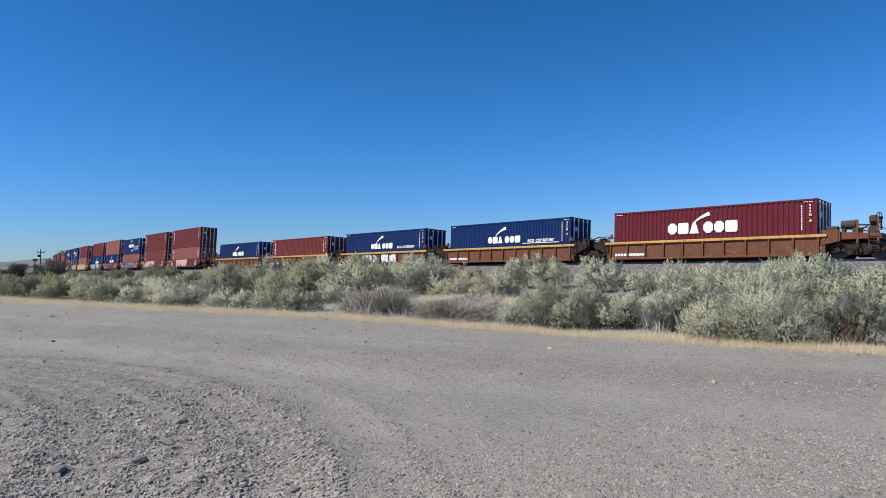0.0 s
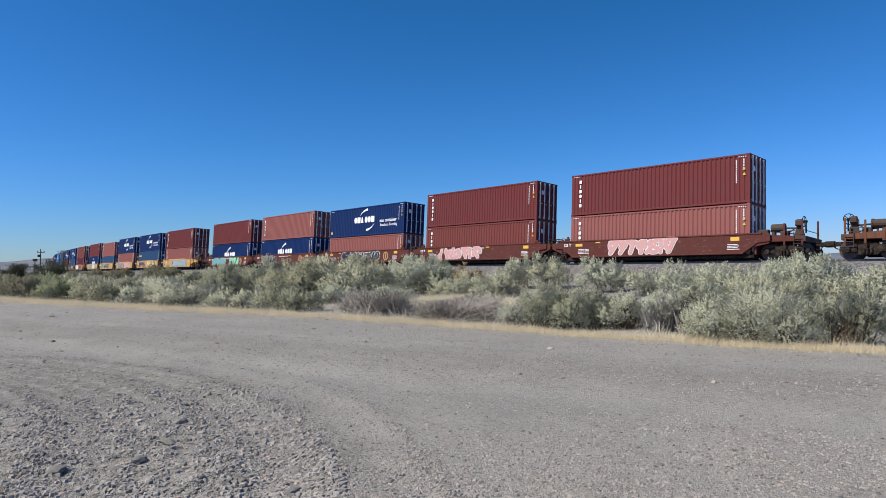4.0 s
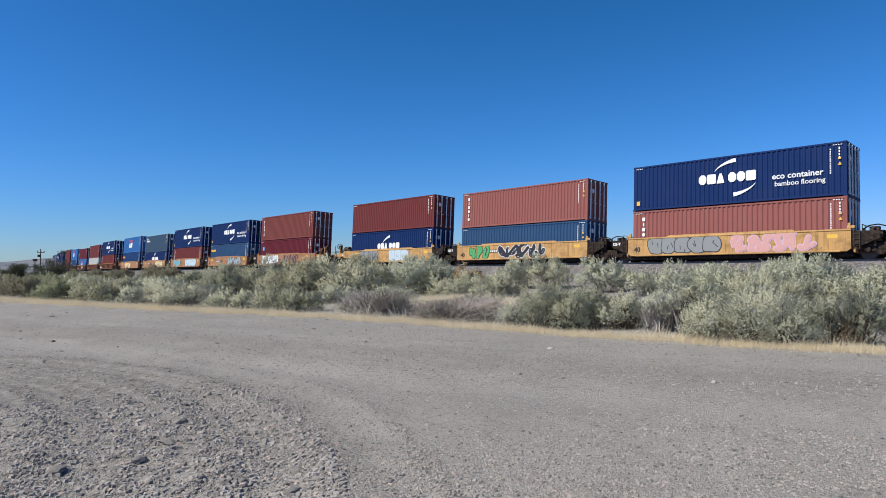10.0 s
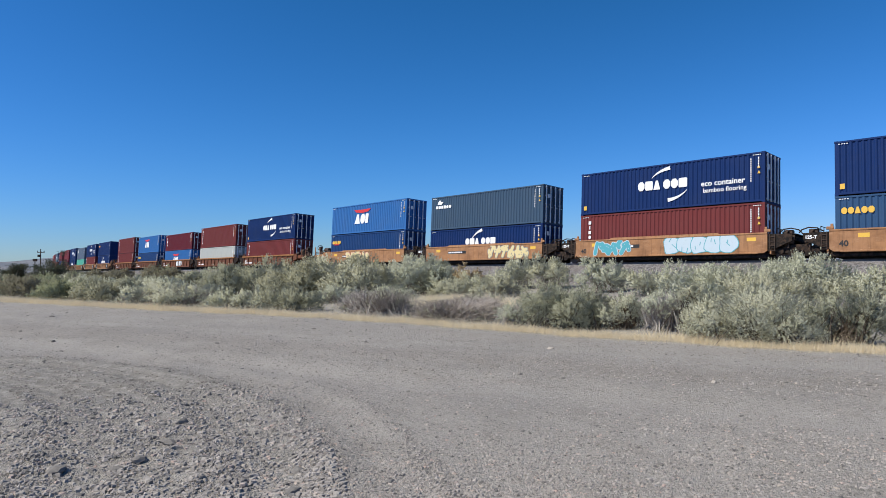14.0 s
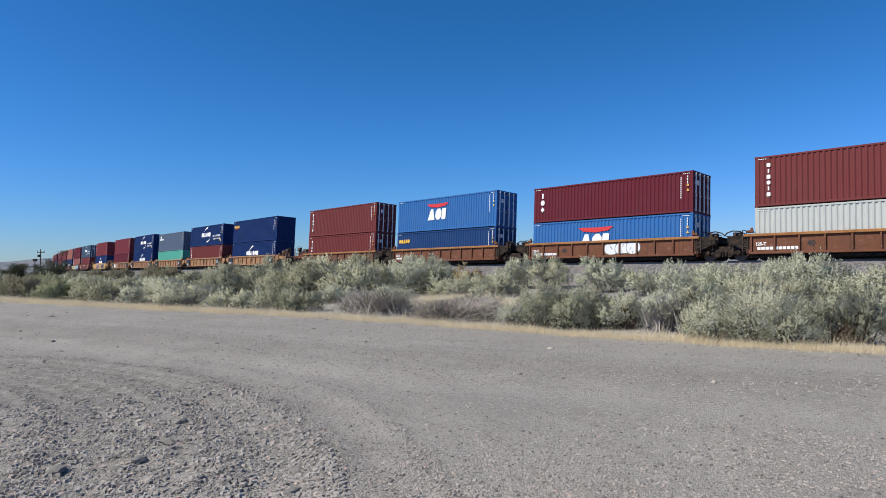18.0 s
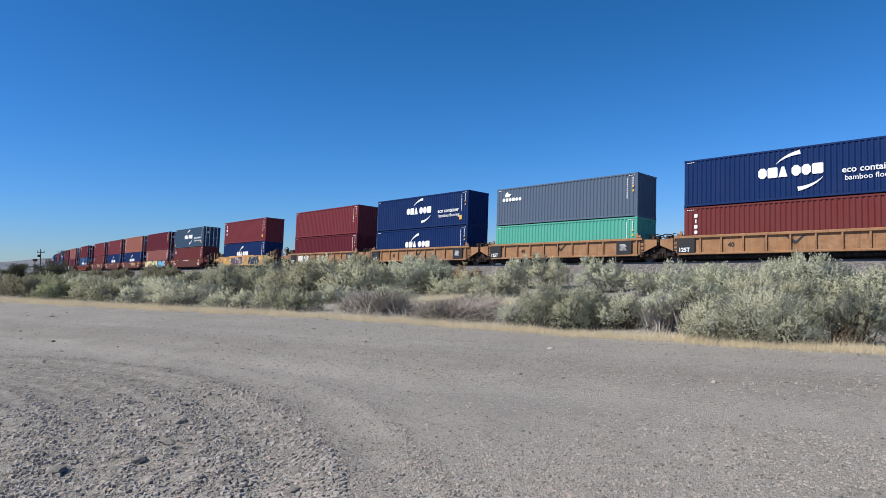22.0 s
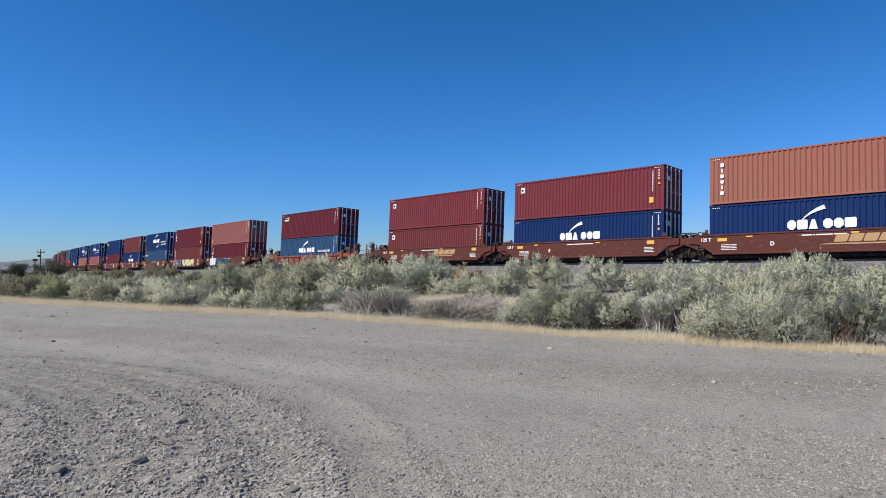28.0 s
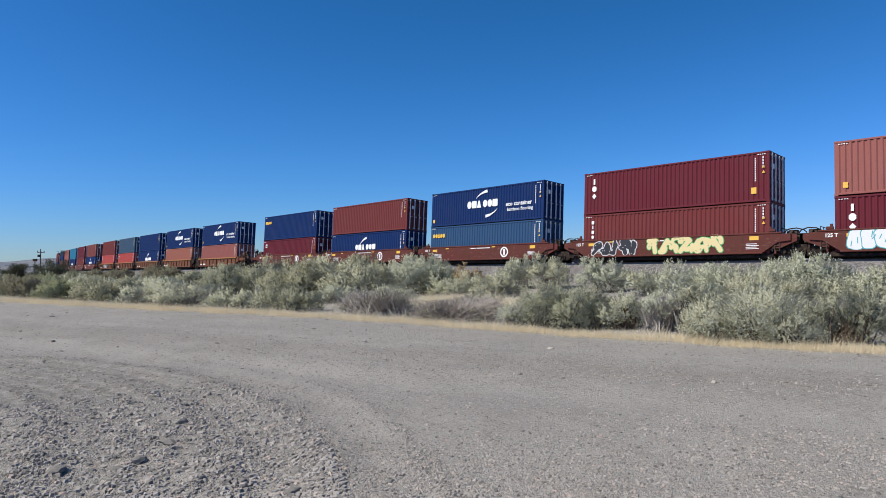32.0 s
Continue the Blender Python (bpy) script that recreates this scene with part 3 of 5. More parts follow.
def logo_panel(ob, h, material, w=0.5):
    x = -5.5
    if w > 0.6:
        mark("emblem_panel", Geo().plate([(x - 0.03, h - 0.9), (x + w + 0.28, h - 0.9), (x + w + 0.28, h - 0.36), (x - 0.03, h - 0.36)], FACE, FACE + 0.003), BLACK_INK, ob, "black emblem panel")
        mark("emblem_wedge", Geo().plate([(x + 0.1, h - 0.52), (x + w + 0.2, h - 0.62), (x + w + 0.2, h - 0.42)], FACE - 0.003, FACE), YELLOW_INK, ob)
        mark("emblem_bar", Geo().plate([(x + 0.12, h - 0.82), (x + w + 0.1, h - 0.82), (x + w + 0.1, h - 0.68), (x + 0.12, h - 0.68)], FACE - 0.003, FACE), WHITE_INK, ob)
    else:
        mark("emblem", Geo().plate([(x, h - 0.85), (x + w, h - 0.85), (x + w, h - 0.45), (x, h - 0.45)], FACE, FACE + 0.003), material, ob, "small emblem panel")
        mark("emblem_wedge", Geo().plate([(x + 0.06, h - 0.8), (x + w - 0.06, h - 0.66), (x + 0.06, h - 0.52)], FACE - 0.003, FACE), BLACK_INK, ob)


WORDS = {"navy": "navy blue", "blue": "faded mid-blue", "dark_blue": "deep blue", "sky_blue": "bright blue", "slate": "slate blue", "slate_grey": "slate grey", "red": "brownish red",
         "maroon": "maroon", "brick_red": "brick red", "salmon": "salmon red", "crimson": "dull crimson", "orange": "faded orange", "white": "off-white", "green": "sea green", "teal": "teal", "light_red": "light red"}


def container(code, seed, low):
    """code: colour, marks and options, as 'navy:eco'. low: it sits in the well of a car."""
    colour, marks, *more = (code + ":").split(":")
    h = STD if "std" in code else HIGH
    doors = "plain" not in code
    ob = make_container(colour, h, doors)
    side_codes(ob, h, seed)
    what = ""
    if "line" in marks:
        logo_line(ob, "big" in code, 2 if "eco2" in code else 1 if "eco1" in code else 0)
        what = " with a white swoosh mark"
    elif "eco" in marks:
        logo_eco(ob)
        if doors:
            sticker(ob, -5.85, 0.35)
        what = " with white eco lettering"
    elif "col" in marks:
        logo_column(ob, h)
        what = " with an upright white mark"
    elif "tex" in marks:
        logo_column(ob, h, "iod", 0.42)
        what = " with an upright white mark"
    elif "sea" in marks:
        logo_seaco(ob, h, "pink" in code)
        what = " with a small yellow mark"
    elif "apl" in marks:
        logo_apl(ob, h)
        what = " with a red-and-white mark"
    elif "cro" in marks:
        logo_cronos(ob, h)
        what = " with a white emblem"
    elif "pan" in marks:
        logo_panel(ob, h, WHITE_INK if "dark" not in code else YELLOW_INK, 0.4 if "dark" not in code else 1.0)
        what = " with a small emblem panel"
    if "ltag" in code:
        sticker(ob, -5.7, 0.4, 0.3)
    elif "tag" in code:
        sticker(ob, 5.1, 0.5, 0.36)
    if "dot" in code:
        mark("round_sticker", Geo().plate([(-5.25 + 0.24 * math.cos(t), h - 0.95 + 0.24 * math.sin(t)) for t in (2 * math.pi * k / 16 for k in range(16))], FACE, FACE + 0.003), SPRAY["sky"], ob, "round bright blue sticker")
    tagged(ob, WORDS[colour] + " container" + what + (" in a rail well" if low else " stacked on top"), "container", "containers on the train")
    return ob, h


# ---- well cars ----
def truck_frame():
    g = Geo()
    for y in (-1.02, 1.02):
        g.plate([(-1.25, 0.42), (-1.05, 0.3), (-0.62, 0.36), (-0.42, 0.2), (0.42, 0.2), (0.62, 0.36), (1.05, 0.3), (1.25, 0.42), (1.25, 0.6), (0.7, 0.68), (0.35, 0.82), (-0.35, 0.82), (-0.7, 0.68), (-1.25, 0.6)], y - 0.09, y + 0.09)
        for x in (-0.89, 0.89):
            g.rod((x, y - 0.2, 0.46), (x, y + 0.14, 0.46), 0.14, 10)
        for x in (-0.17, 0, 0.17):
            g.rod((x, y - 0.13, 0.26), (x, y - 0.13, 0.5), 0.065, 8)
    g.box((0, 0, 0.62), (0.42, 2.2, 0.28), 0.04)
    g.rod((0, 0, 0.7), (0, 0, 1.0), 0.28, 12)
    for x in (-0.35, 0.35):
        g.box((x, 0, 0.34), (0.1, 1.9, 0.12), 0.02)
    return g.mesh("truck_frame", BLACK)


def wheelset():
    g = Geo()
    for y in (-0.755, 0.755):
        s = 1 if y > 0 else -1
        g.rod((0, y - 0.06 * s, 0), (0, y + 0.055 * s, 0), 0.457, 18)
        g.rod((0, y - 0.085 * s, 0), (0, y - 0.06 * s, 0), 0.485, 18)
        g.rod((0, y + 0.055 * s, 0), (0, y + 0.08 * s, 0), 0.16, 12)
        for k in range(5):
            a = k * 2 * math.pi / 5
            g.rod((0.3 * math.cos(a), y + 0.05 * s, 0.3 * math.sin(a)), (0.3 * math.cos(a), y + 0.062 * s, 0.3 * math.sin(a)), 0.035, 6)
    g.rod((0, -1.15, 0), (0, 1.15, 0), 0.085, 10)
    return g.mesh("wheelset", WHEEL)


FRAME_MESH, WHEELSET_MESH = truck_frame(), wheelset()
wheels = []


def add_truck(car, x):
    t = part("truck", FRAME_MESH, car, pose(x, 0, 0), "grimy black cast steel truck frame")
    for dx in (-0.89, 0.89):
        wheels.append((part("wheelset", WHEELSET_MESH, t, pose(dx, 0, 0.457), "worn steel wheelset"), dx))


def bars(g, x, z, widths, h, y):
    for w in widths:
        g.plate([(x, z), (x + w, z), (x + w, z + h), (x, z + h)], y, y + 0.003)
        x += w + 0.04
    return g


def blob(r, cx, cz, rx, rz, k, n=18):
    """A lumpy rounded outline."""
    a, b = r.uniform(0, 6.3), r.uniform(0, 6.3)
    pts = []
    for i in range(n):
        t = 2 * math.pi * i / n
        q = k * (1 + 0.07 * math.sin(3 * t + a) + 0.05 * math.sin(5 * t + b))
        c, s = math.cos(t), math.sin(t)
        pts.append((cx + rx * q * abs(c) ** 0.75 * math.copysign(1, c), cz + rz * q * abs(s) ** 0.75 * math.copysign(1, s)))
    return pts


def capsule(p, q, w, n=4):
    """The outline of a thick stroke with round ends."""
    a = math.atan2(q[1] - p[1], q[0] - p[0])
    pts = []
    for c, base in ((q, a - math.pi / 2), (p, a + math.pi / 2)):
        for k in range(n + 1):
            t = base + math.pi * k / n
            pts.append((c[0] + w * math.cos(t), c[1] + w * math.sin(t)))
    return pts


def graffiti(car, x0, x1, fill, line, seed, y, z0, z1):
    """Sprayed piece: wild hooked strokes, or fat bubbles for pale fills, with a rim. No writing."""
    r = random.Random(seed)
    bubble = fill in ("white", "ice", "grey")
    n = max(3, round((x1 - x0) / (0.8 if bubble else 0.66)))
    step = (x1 - x0) / n
    lim = lambda pts: [(px, min(z1, max(z0, pz))) for px, pz in pts]
    rim, body, curl = Geo(), Geo(), Geo()
    lift = [0.0]

    def up():
        lift[0] += 0.00012
        return lift[0]

    for i in range(n):
        cx, cz = x0 + (i + 0.5) * step, (z0 + z1) / 2
        if bubble:
            st = r.getstate()
            rim.plate(lim(blob(r, cx, cz + r.uniform(-0.05, 0.05), step * 0.6 + 0.045, (z1 - z0) * 0.47 + 0.045, 1.0)), y - 0.002 - 0.0008 * i, y + 0.004)
            r.setstate(st)
            body.plate(lim(blob(r, cx, cz + r.uniform(-0.05, 0.05), step * 0.6, (z1 - z0) * 0.47, 1.0)), y - 0.0024 - 0.0008 * i, y)
            for _ in range(2):
                a = (cx + r.uniform(-0.3, 0.2) * step, cz + r.uniform(-0.3, 0.3) * (z1 - z0))
                b = (a[0] + r.uniform(-0.1, 0.3) * step, a[1] + r.choice((-1, 1)) * r.uniform(0.15, 0.3) * (z1 - z0))
                curl.plate(lim(capsule(a, b, 0.02)), y - 0.0085 - up(), y)
            continue
        # hooked arcs that run into one another, and a slanted bar
        turns = []
        for _ in range(2):
            ax, az = cx + r.uniform(-0.3, 0.3) * step, cz + r.uniform(-0.22, 0.22) * (z1 - z0)
            rx, rz, a0, sweep = r.uniform(0.25, 0.6) * step, r.uniform(0.16, 0.34) * (z1 - z0), r.uniform(0, 6.28), r.choice((-1, 1)) * r.uniform(1.2, 2.8)
            turns.append([(ax + rx * math.cos(a0 + sweep * k / 4), az + rz * math.sin(a0 + sweep * k / 4)) for k in range(5)])
        slant = r.uniform(-0.35, 0.45) * step
        turns.append([(cx - slant, z0 + 0.16), (cx + slant, z1 - 0.16 - r.uniform(0, 0.2))])
        w = 0.125 * r.uniform(0.85, 1.2)
        for way in turns:
            for p, q in zip(way, way[1:]):
                o = up()
                rim.plate(lim(capsule(p, q, w + 0.05)), y - 0.002 - o, y + 0.004)
                body.plate(lim(capsule(p, q, w)), y - 0.013 - o, y)
        turns = turns[0]
        for _ in range(2):
            p, q = r.choice(list(zip(turns, turns[1:])))
            m = ((p[0] + q[0]) / 2, (p[1] + q[1]) / 2)
            curl.plate(lim(capsule(m, (m[0] + (q[0] - p[0]) * 0.3, m[1] + (q[1] - p[1]) * 0.3), 0.018)), y - 0.0245 - up(), y)
    for g, name, c in ((rim, "graffiti_rim", line), (body, "graffiti_fill", fill), (curl, "graffiti_curl", line)):
        if g.v:
            mark(name, g, SPRAY[c], car, c + " sprayed paint")["kind"] = "stuff"


def disc_mark(car, x, z, r, y, material):
    g = Geo()
    pts = [(x + r * math.cos(t), z + r * math.sin(t)) for t in (2 * math.pi * k / 20 for k in range(20))]
    q = [(x + 0.72 * r * math.cos(t), z + 0.72 * r * math.sin(t)) for t in (2 * math.pi * k / 20 for k in range(20))]
    for k in range(20):
        j = (k + 1) % 20
        g.plate([pts[k], pts[j], q[j], q[k]], y, y + 0.003)
    g.plate([(x - 0.06 * r * 4, z - 0.55 * r), (x + 0.06 * r * 4, z - 0.55 * r), (x + 0.06 * r * 4, z + 0.55 * r), (x - 0.06 * r * 4, z + 0.55 * r)], y, y + 0.003)
    mark("round_emblem", g, material, car, "round painted emblem")


def brake_wheel():
    g = Geo()
    for k in range(16):
        a, b = 2 * math.pi * k / 16, 2 * math.pi * (k + 1) / 16
        g.rod((0.28 * math.cos(a), 0, 0.28 * math.sin(a)), (0.28 * math.cos(b), 0, 0.28 * math.sin(b)), 0.022, 6)
    for k in range(5):
        a = 2 * math.pi * k / 5
        g.rod((0, 0, 0), (0.28 * math.cos(a), 0, 0.28 * math.sin(a)), 0.016, 5)
    g.rod((0, -0.05, 0), (0, 0.16, 0), 0.07, 8).rod((0, 0.1, 0), (0, 0.1, -0.62), 0.045, 6)
    return g.mesh("brake_wheel", BLACK)


BRAKE_MESH = brake_wheel()


def hose(points, r, n=6):
    """One bent tube through its points."""
    g = Geo()
    pts = [Vector(p) for p in points]
    for k, p in enumerate(pts):
        q = (pts[min(k + 1, len(pts) - 1)] - pts[max(k - 1, 0)]).to_track_quat("Z", "Y").to_matrix()
        g.v += [tuple(p + q @ Vector((r * math.cos(t), r * math.sin(t), 0))) for t in (2 * math.pi * i / n for i in range(n))]
        if k:
            g.f += [((k - 1) * n + i, (k - 1) * n + (i + 1) % n, k * n + (i + 1) % n, k * n + i) for i in range(n)]
    g.f += [tuple(range(n))[::-1], tuple((len(pts) - 1) * n + i for i in range(n))]
    return g


def inner_end(car, s, mat):
    """The narrow end of a unit over a shared truck: arm, walkway plate, hoses, rail, ladder and brackets."""
    painted = car["arm"] == 1
    key = ("inner", s, mat.name, painted)
    part("end_arm", shared(key + (0,), lambda: Geo().plate([(s * 6.55, 0.98), (s * 7.62, 1.02), (s * 7.62, 1.3), (s * 6.55, 1.4)][::s], -1.0, 1.0).mesh("end_arm", BLACK)), car, None, "dark steel end arm over the truck")
    part("walkway", shared(key + (1,), lambda: Geo().box((s * 7.1, 0, 1.38), (1.15, 2.5, 0.05), 0.01).mesh("walkway", BLACK)), car)
    for y in (-1.36, 1.36):
        part("end_plate", shared(key + (2, y), lambda: Geo().plate([(s * 6.32, 0.6), (s * 6.7, 0.62), (s * 7.55, 1.0), (s * 7.55, 1.36), (s * 6.32, 1.42)][::s], y - 0.03, y + 0.03).plate([(s * 6.36, 0.64), (s * 6.46, 0.64), (s * 6.46, 1.4), (s * 6.36, 1.4)][::s], y - 0.05, y + 0.05).mesh("end_plate", mat if painted else BLACK)), car)
        part("corner_guide", shared(key + (3, y), lambda: Geo().box((s * 6.28, y, 1.6), (0.34, 0.12, 0.16), 0.03).box((s * 6.2, y, 1.72), (0.12, 0.1, 0.2), 0.03).mesh("corner_guide", mat)), car)

    def rail():
        g = Geo().rod((s * 6.75, -1.25, 1.72), (s * 6.75, 1.25, 1.72), 0.02, 6)
        for y in (-1.25, -0.7, 0.7, 1.25):
            g.rod((s * 6.75, y, 1.4), (s * 6.75, y, 1.72), 0.02, 6)
        return g.mesh("hand_rail", BLACK)

    def ladder():
        g = Geo()
        for x in (6.42, 6.68):
            g.rod((s * x, -1.42, 0.45), (s * x, -1.42, 1.42), 0.022, 6)
        for z in (0.5, 0.75, 1.0, 1.25):
            g.rod((s * 6.42, -1.42, z), (s * 6.68, -1.42, z), 0.02, 5)
        return g.mesh("ladder", RUSTY)

    part("hand_rail", shared(key + (4,), rail), car)
    part("ladder", shared(key + (5,), ladder), car, None, "rusty steel step ladder")
    part("valve_box", shared(key + (6,), lambda: Geo().box((s * 7.2, -0.75, 1.52), (0.42, 0.36, 0.24), 0.05).rod((s * 7.2, -0.95, 1.56), (s * 7.2, -1.15, 1.56), 0.07, 8).mesh("valve_box", RUSTY)), car)
    part("air_hose", shared(key + (7,), lambda: hose([(s * 6.7, -0.9, 1.5), (s * 7.0, -1.0, 1.68), (s * 7.4, -1.02, 1.72), (s * 7.75, -0.95, 1.62), (s * 7.9, -0.9, 1.46)], 0.035).mesh("air_hose", BLACK)), car, None, "black rubber air hose")
    part("bearing_bracket", shared(key + (8,), lambda: Geo().box((s * 7.3, -1.1, 0.98), (0.5, 0.16, 0.22), 0.04).rod((s * 7.3, -1.2, 0.9), (s * 7.3, -1.2, 0.62), 0.05, 8).box((s * 7.55, -1.16, 1.2), (0.14, 0.1, 0.3), 0.03).mesh("bearing_bracket", RUSTY)), car)


def brake_tower(s):
    """A bracket that carries the hand brake, with its gear box."""
    g = Geo().plate([(-0.28, 0), (0.28, 0), (0.12, 0.62), (0.12, 1.0), (-0.14, 1.0), (-0.14, 0.62)], -0.06, 0.06)
    g.box((0, -0.1, 0.78), (0.3, 0.3, 0.34), 0.06).rod((-s * 0.2, 0, 0.2), (-s * 1.5, 0, 0.42), 0.04, 6).rod((-s * 0.1, 0, 0.6), (-s * 0.9, 0, 0.05), 0.035, 6)
    return g.mesh("brake_bracket", RUSTY)


def outer_end(car, s, mat, x_end):
    """The free end of a car: deck over its own truck, coupler, hand brake, posts, rails and ladder."""
    deck = x_end - 0.95
    part("end_deck", Geo().plate([(s * 6.55, 0.98), (s * deck, 1.0), (s * deck, 1.24), (s * 6.55, 1.42)][::s], -1.32, 1.32).mesh("end_deck", mat), car)
    body = Geo().plate([(s * 6.35, 0.72), (s * 7.2, 0.9), (s * 7.2, 1.48), (s * 6.35, 1.52)][::s], -1.42, -1.34)
    for x in (6.5, 6.8, 7.1):
        body.box((s * x, -1.4, 1.2), (0.06, 0.08, 0.5), 0.01)
    part("end_body", body.mesh("end_body", mat), car)
    part("buffer_beam", Geo().box((s * (deck + 0.05), 0, 1.1), (0.14, 2.7, 0.3), 0.02).mesh("buffer_beam", RUSTY), car)
    part("coupler", Geo().box((s * (x_end - 0.5), 0, 0.86), (1.0, 0.22, 0.24), 0.03).box((s * (x_end - 0.1), 0, 0.86), (0.24, 0.34, 0.32), 0.05).mesh("coupler", BLACK), car, None, "black cast steel coupler")
    for x, y, top in ((deck - 0.05, -1.3, 2.1), (deck - 0.05, 1.3, 2.3), (deck - 0.95, -1.3, 1.95), (deck - 0.95, 1.3, 1.95)):
        part("corner_post", Geo().box((s * x, y, (top + 0.75) / 2), (0.09, 0.07, top - 0.75), 0.01).mesh("corner_post", mat), car)
    r = Geo().rod((s * deck, -1.3, 1.55), (s * (deck - 0.95), -1.3, 1.55), 0.02, 6).rod((s * (deck - 0.05), -1.3, 1.6), (s * (deck - 0.05), 1.3, 1.6), 0.02, 6)
    part("hand_rail", r.mesh("hand_rail", RUSTY), car)
    r = Geo().rod((s * (deck - 0.45), -1.36, 0.55), (s * (deck - 0.45), -1.36, 1.5), 0.022, 6)
    for z in (0.6, 0.85, 1.1, 1.35):
        r.rod((s * (deck - 0.05), -1.36, z), (s * (deck - 0.45), -1.36, z), 0.02, 6)
    part("ladder", r.mesh("ladder", RUSTY), car)
    part("valve_box", Geo().box((s * 6.75, -0.9, 1.58), (0.5, 0.4, 0.26), 0.06).mesh("valve_box", RUSTY), car)
    part("brake_cylinder", Geo().rod((s * 7.1, -0.7, 1.78), (s * 7.7, -0.7, 1.78), 0.24, 14).rod((s * 7.7, -0.7, 1.78), (s * 7.78, -0.7, 1.78), 0.27, 14).rod((s * 7.78, -0.7, 1.78), (s * 8.5, -0.7, 1.74), 0.045, 8).box((s * 7.2, -0.7, 1.5), (0.16, 0.3, 0.4), 0.04).mesh("brake_cylinder", RUSTY), car, None, "rusty brake cylinder")
    part("retainer_box", Geo().box((s * 7.9, -1.05, 1.42), (0.4, 0.3, 0.3), 0.05).mesh("retainer_box", RUSTY), car)
    part("air_hose", hose([(s * (x_end - 0.9 + 0.75 * t), -0.45, 0.85 - 1.2 * t * (1 - t)) for t in (k / 8 for k in range(9))], 0.03).mesh("air_hose", BLACK), car, None, "black rubber air hose")
    part("brake_bracket", brake_tower(s), car, pose(s * (deck - 0.35), -0.75, 1.22))
    part("brake_wheel", BRAKE_MESH, car, pose(s * (deck - 0.12), -0.78, 2.08, 0, 0, -52 * s if s > 0 else 38), "spoked black hand brake wheel")


UNIT_LETTER = {33: "D", 34: "E", 35: "A"}
DROP = {**dict.fromkeys((0, 1, 2, 3, 4), 0.22), **dict.fromkeys((20, 21, 22, 23, 24, 42, 43, 44, 45, 46), 0.05), 36: 0.24}


def make_car(style, colour, chord, first, last, gap_front, gap_back, unit):
    """One unit of an articulated well car; origin on the rails under the middle of its well."""
    car = new("well_car")
    car["arm"] = 1 if colour in ("brown", "tan") else 0
    mat, top = CAR[colour], CAR[chord]
    floor = shared("well_floor", lambda: Geo().box((0, 0, 0.2), (12.6, 2.5, 0.17), 0.02).box((0, -1.1, 0.3), (12.6, 0.2, 0.16), 0.02).box((0, 1.1, 0.3), (12.6, 0.2, 0.16), 0.02).mesh("well_floor", BLACK))
    part("well_floor", floor, car)
    face = -1.47
    low = DROP.get(unit, 0.0)
    if style == "plain":
        def web():
            if colour == "brown":
                g = Geo().plate([(-7.25, 1.02), (-6.6, 0.95), (-5.75, 0.36), (5.75, 0.36), (6.6, 0.95), (7.25, 1.02), (7.25, 1.4), (-7.25, 1.4)], -1.47, -1.36)
            else:
                g = Geo().plate([(-6.3, 0.5), (-6.1, 0.36), (6.1, 0.36), (6.3, 0.5), (6.3, 1.42), (-6.3, 1.42)], -1.47, -1.36)
            return g.mesh("side_panel", mat)
        w = shared(("web", colour), web)
        rail = shared(("rail", colour), lambda: Geo().box((0, -1.42, 1.46), (13.6 if colour == "brown" else 12.6, 0.16, 0.1), 0.02).mesh("top_chord", mat))
        sill = shared(("sill", colour), lambda: Geo().box((0, -1.43, 0.37), (11.6, 0.14, 0.1), 0.02).mesh("bottom_sill", mat))
        for r in (0, 180):
            part("side_panel", w, car, pose(0, 0, 0, 0, 0, r))
            part("top_chord", rail, car, pose(0, 0, 0, 0, 0, r))
            part("bottom_sill", sill, car, pose(0, 0, 0, 0, 0, r))
            if colour != "brown":
                part("raised_flange", shared(("flange", colour), lambda: Geo().plate([(-3.7, 1.5), (3.7, 1.5), (3.5, 1.6), (-3.5, 1.6)], -1.46, -1.38).mesh("raised_flange", mat)), car, pose(0, 0, 0, 0, 0, r))
    else:
        w = shared(("rweb", colour), lambda: Geo().plate([(-6.5, 0.44), (6.5, 0.44), (6.5, 1.36), (-6.5, 1.36)], -1.38, -1.33).mesh("side_panel", mat))
        rail = shared(("rrail", chord), lambda: Geo().box((0, -1.4, 1.43), (13.2, 0.2, 0.16), 0.02).mesh("top_chord", top))
        sill = shared(("rsill", colour), lambda: Geo().box((0, -1.41, 0.42), (12.6, 0.16, 0.13), 0.02).mesh("bottom_sill", mat))
        rib = shared(("rib", colour), lambda: Geo().box((0, -1.42, 0.92), (0.09, 0.11, 0.86), 0.01).mesh("rib", mat))
        for r in (0, 180):
            part("side_panel", w, car, pose(0, 0, -low, 0, 0, r))
            part("top_chord", rail, car, pose(0, 0, -low, 0, 0, r))
            part("bottom_sill", sill, car, pose(0, 0, -low, 0, 0, r))
            for k in range(11):
                part("rib", rib, car, pose(-6.2 + k * 1.24, 0, -low) if r == 0 else pose(6.2 - k * 1.24, 0, -low, 0, 0, 180))
        face = -1.384
    bulk = shared(("bulk", colour), lambda: Geo().box((0, 0, 0.85), (0.1, 2.6, 1.1), 0.02).mesh("bulkhead", mat))
    for s in (-1, 1):
        part("bulkhead", bulk, car, pose(s * 6.42, 0, -low))
    if first:
        outer_end(car, 1, mat, gap_front)
        add_truck(car, gap_front - 1.95)
    else:
        inner_end(car, 1, mat)
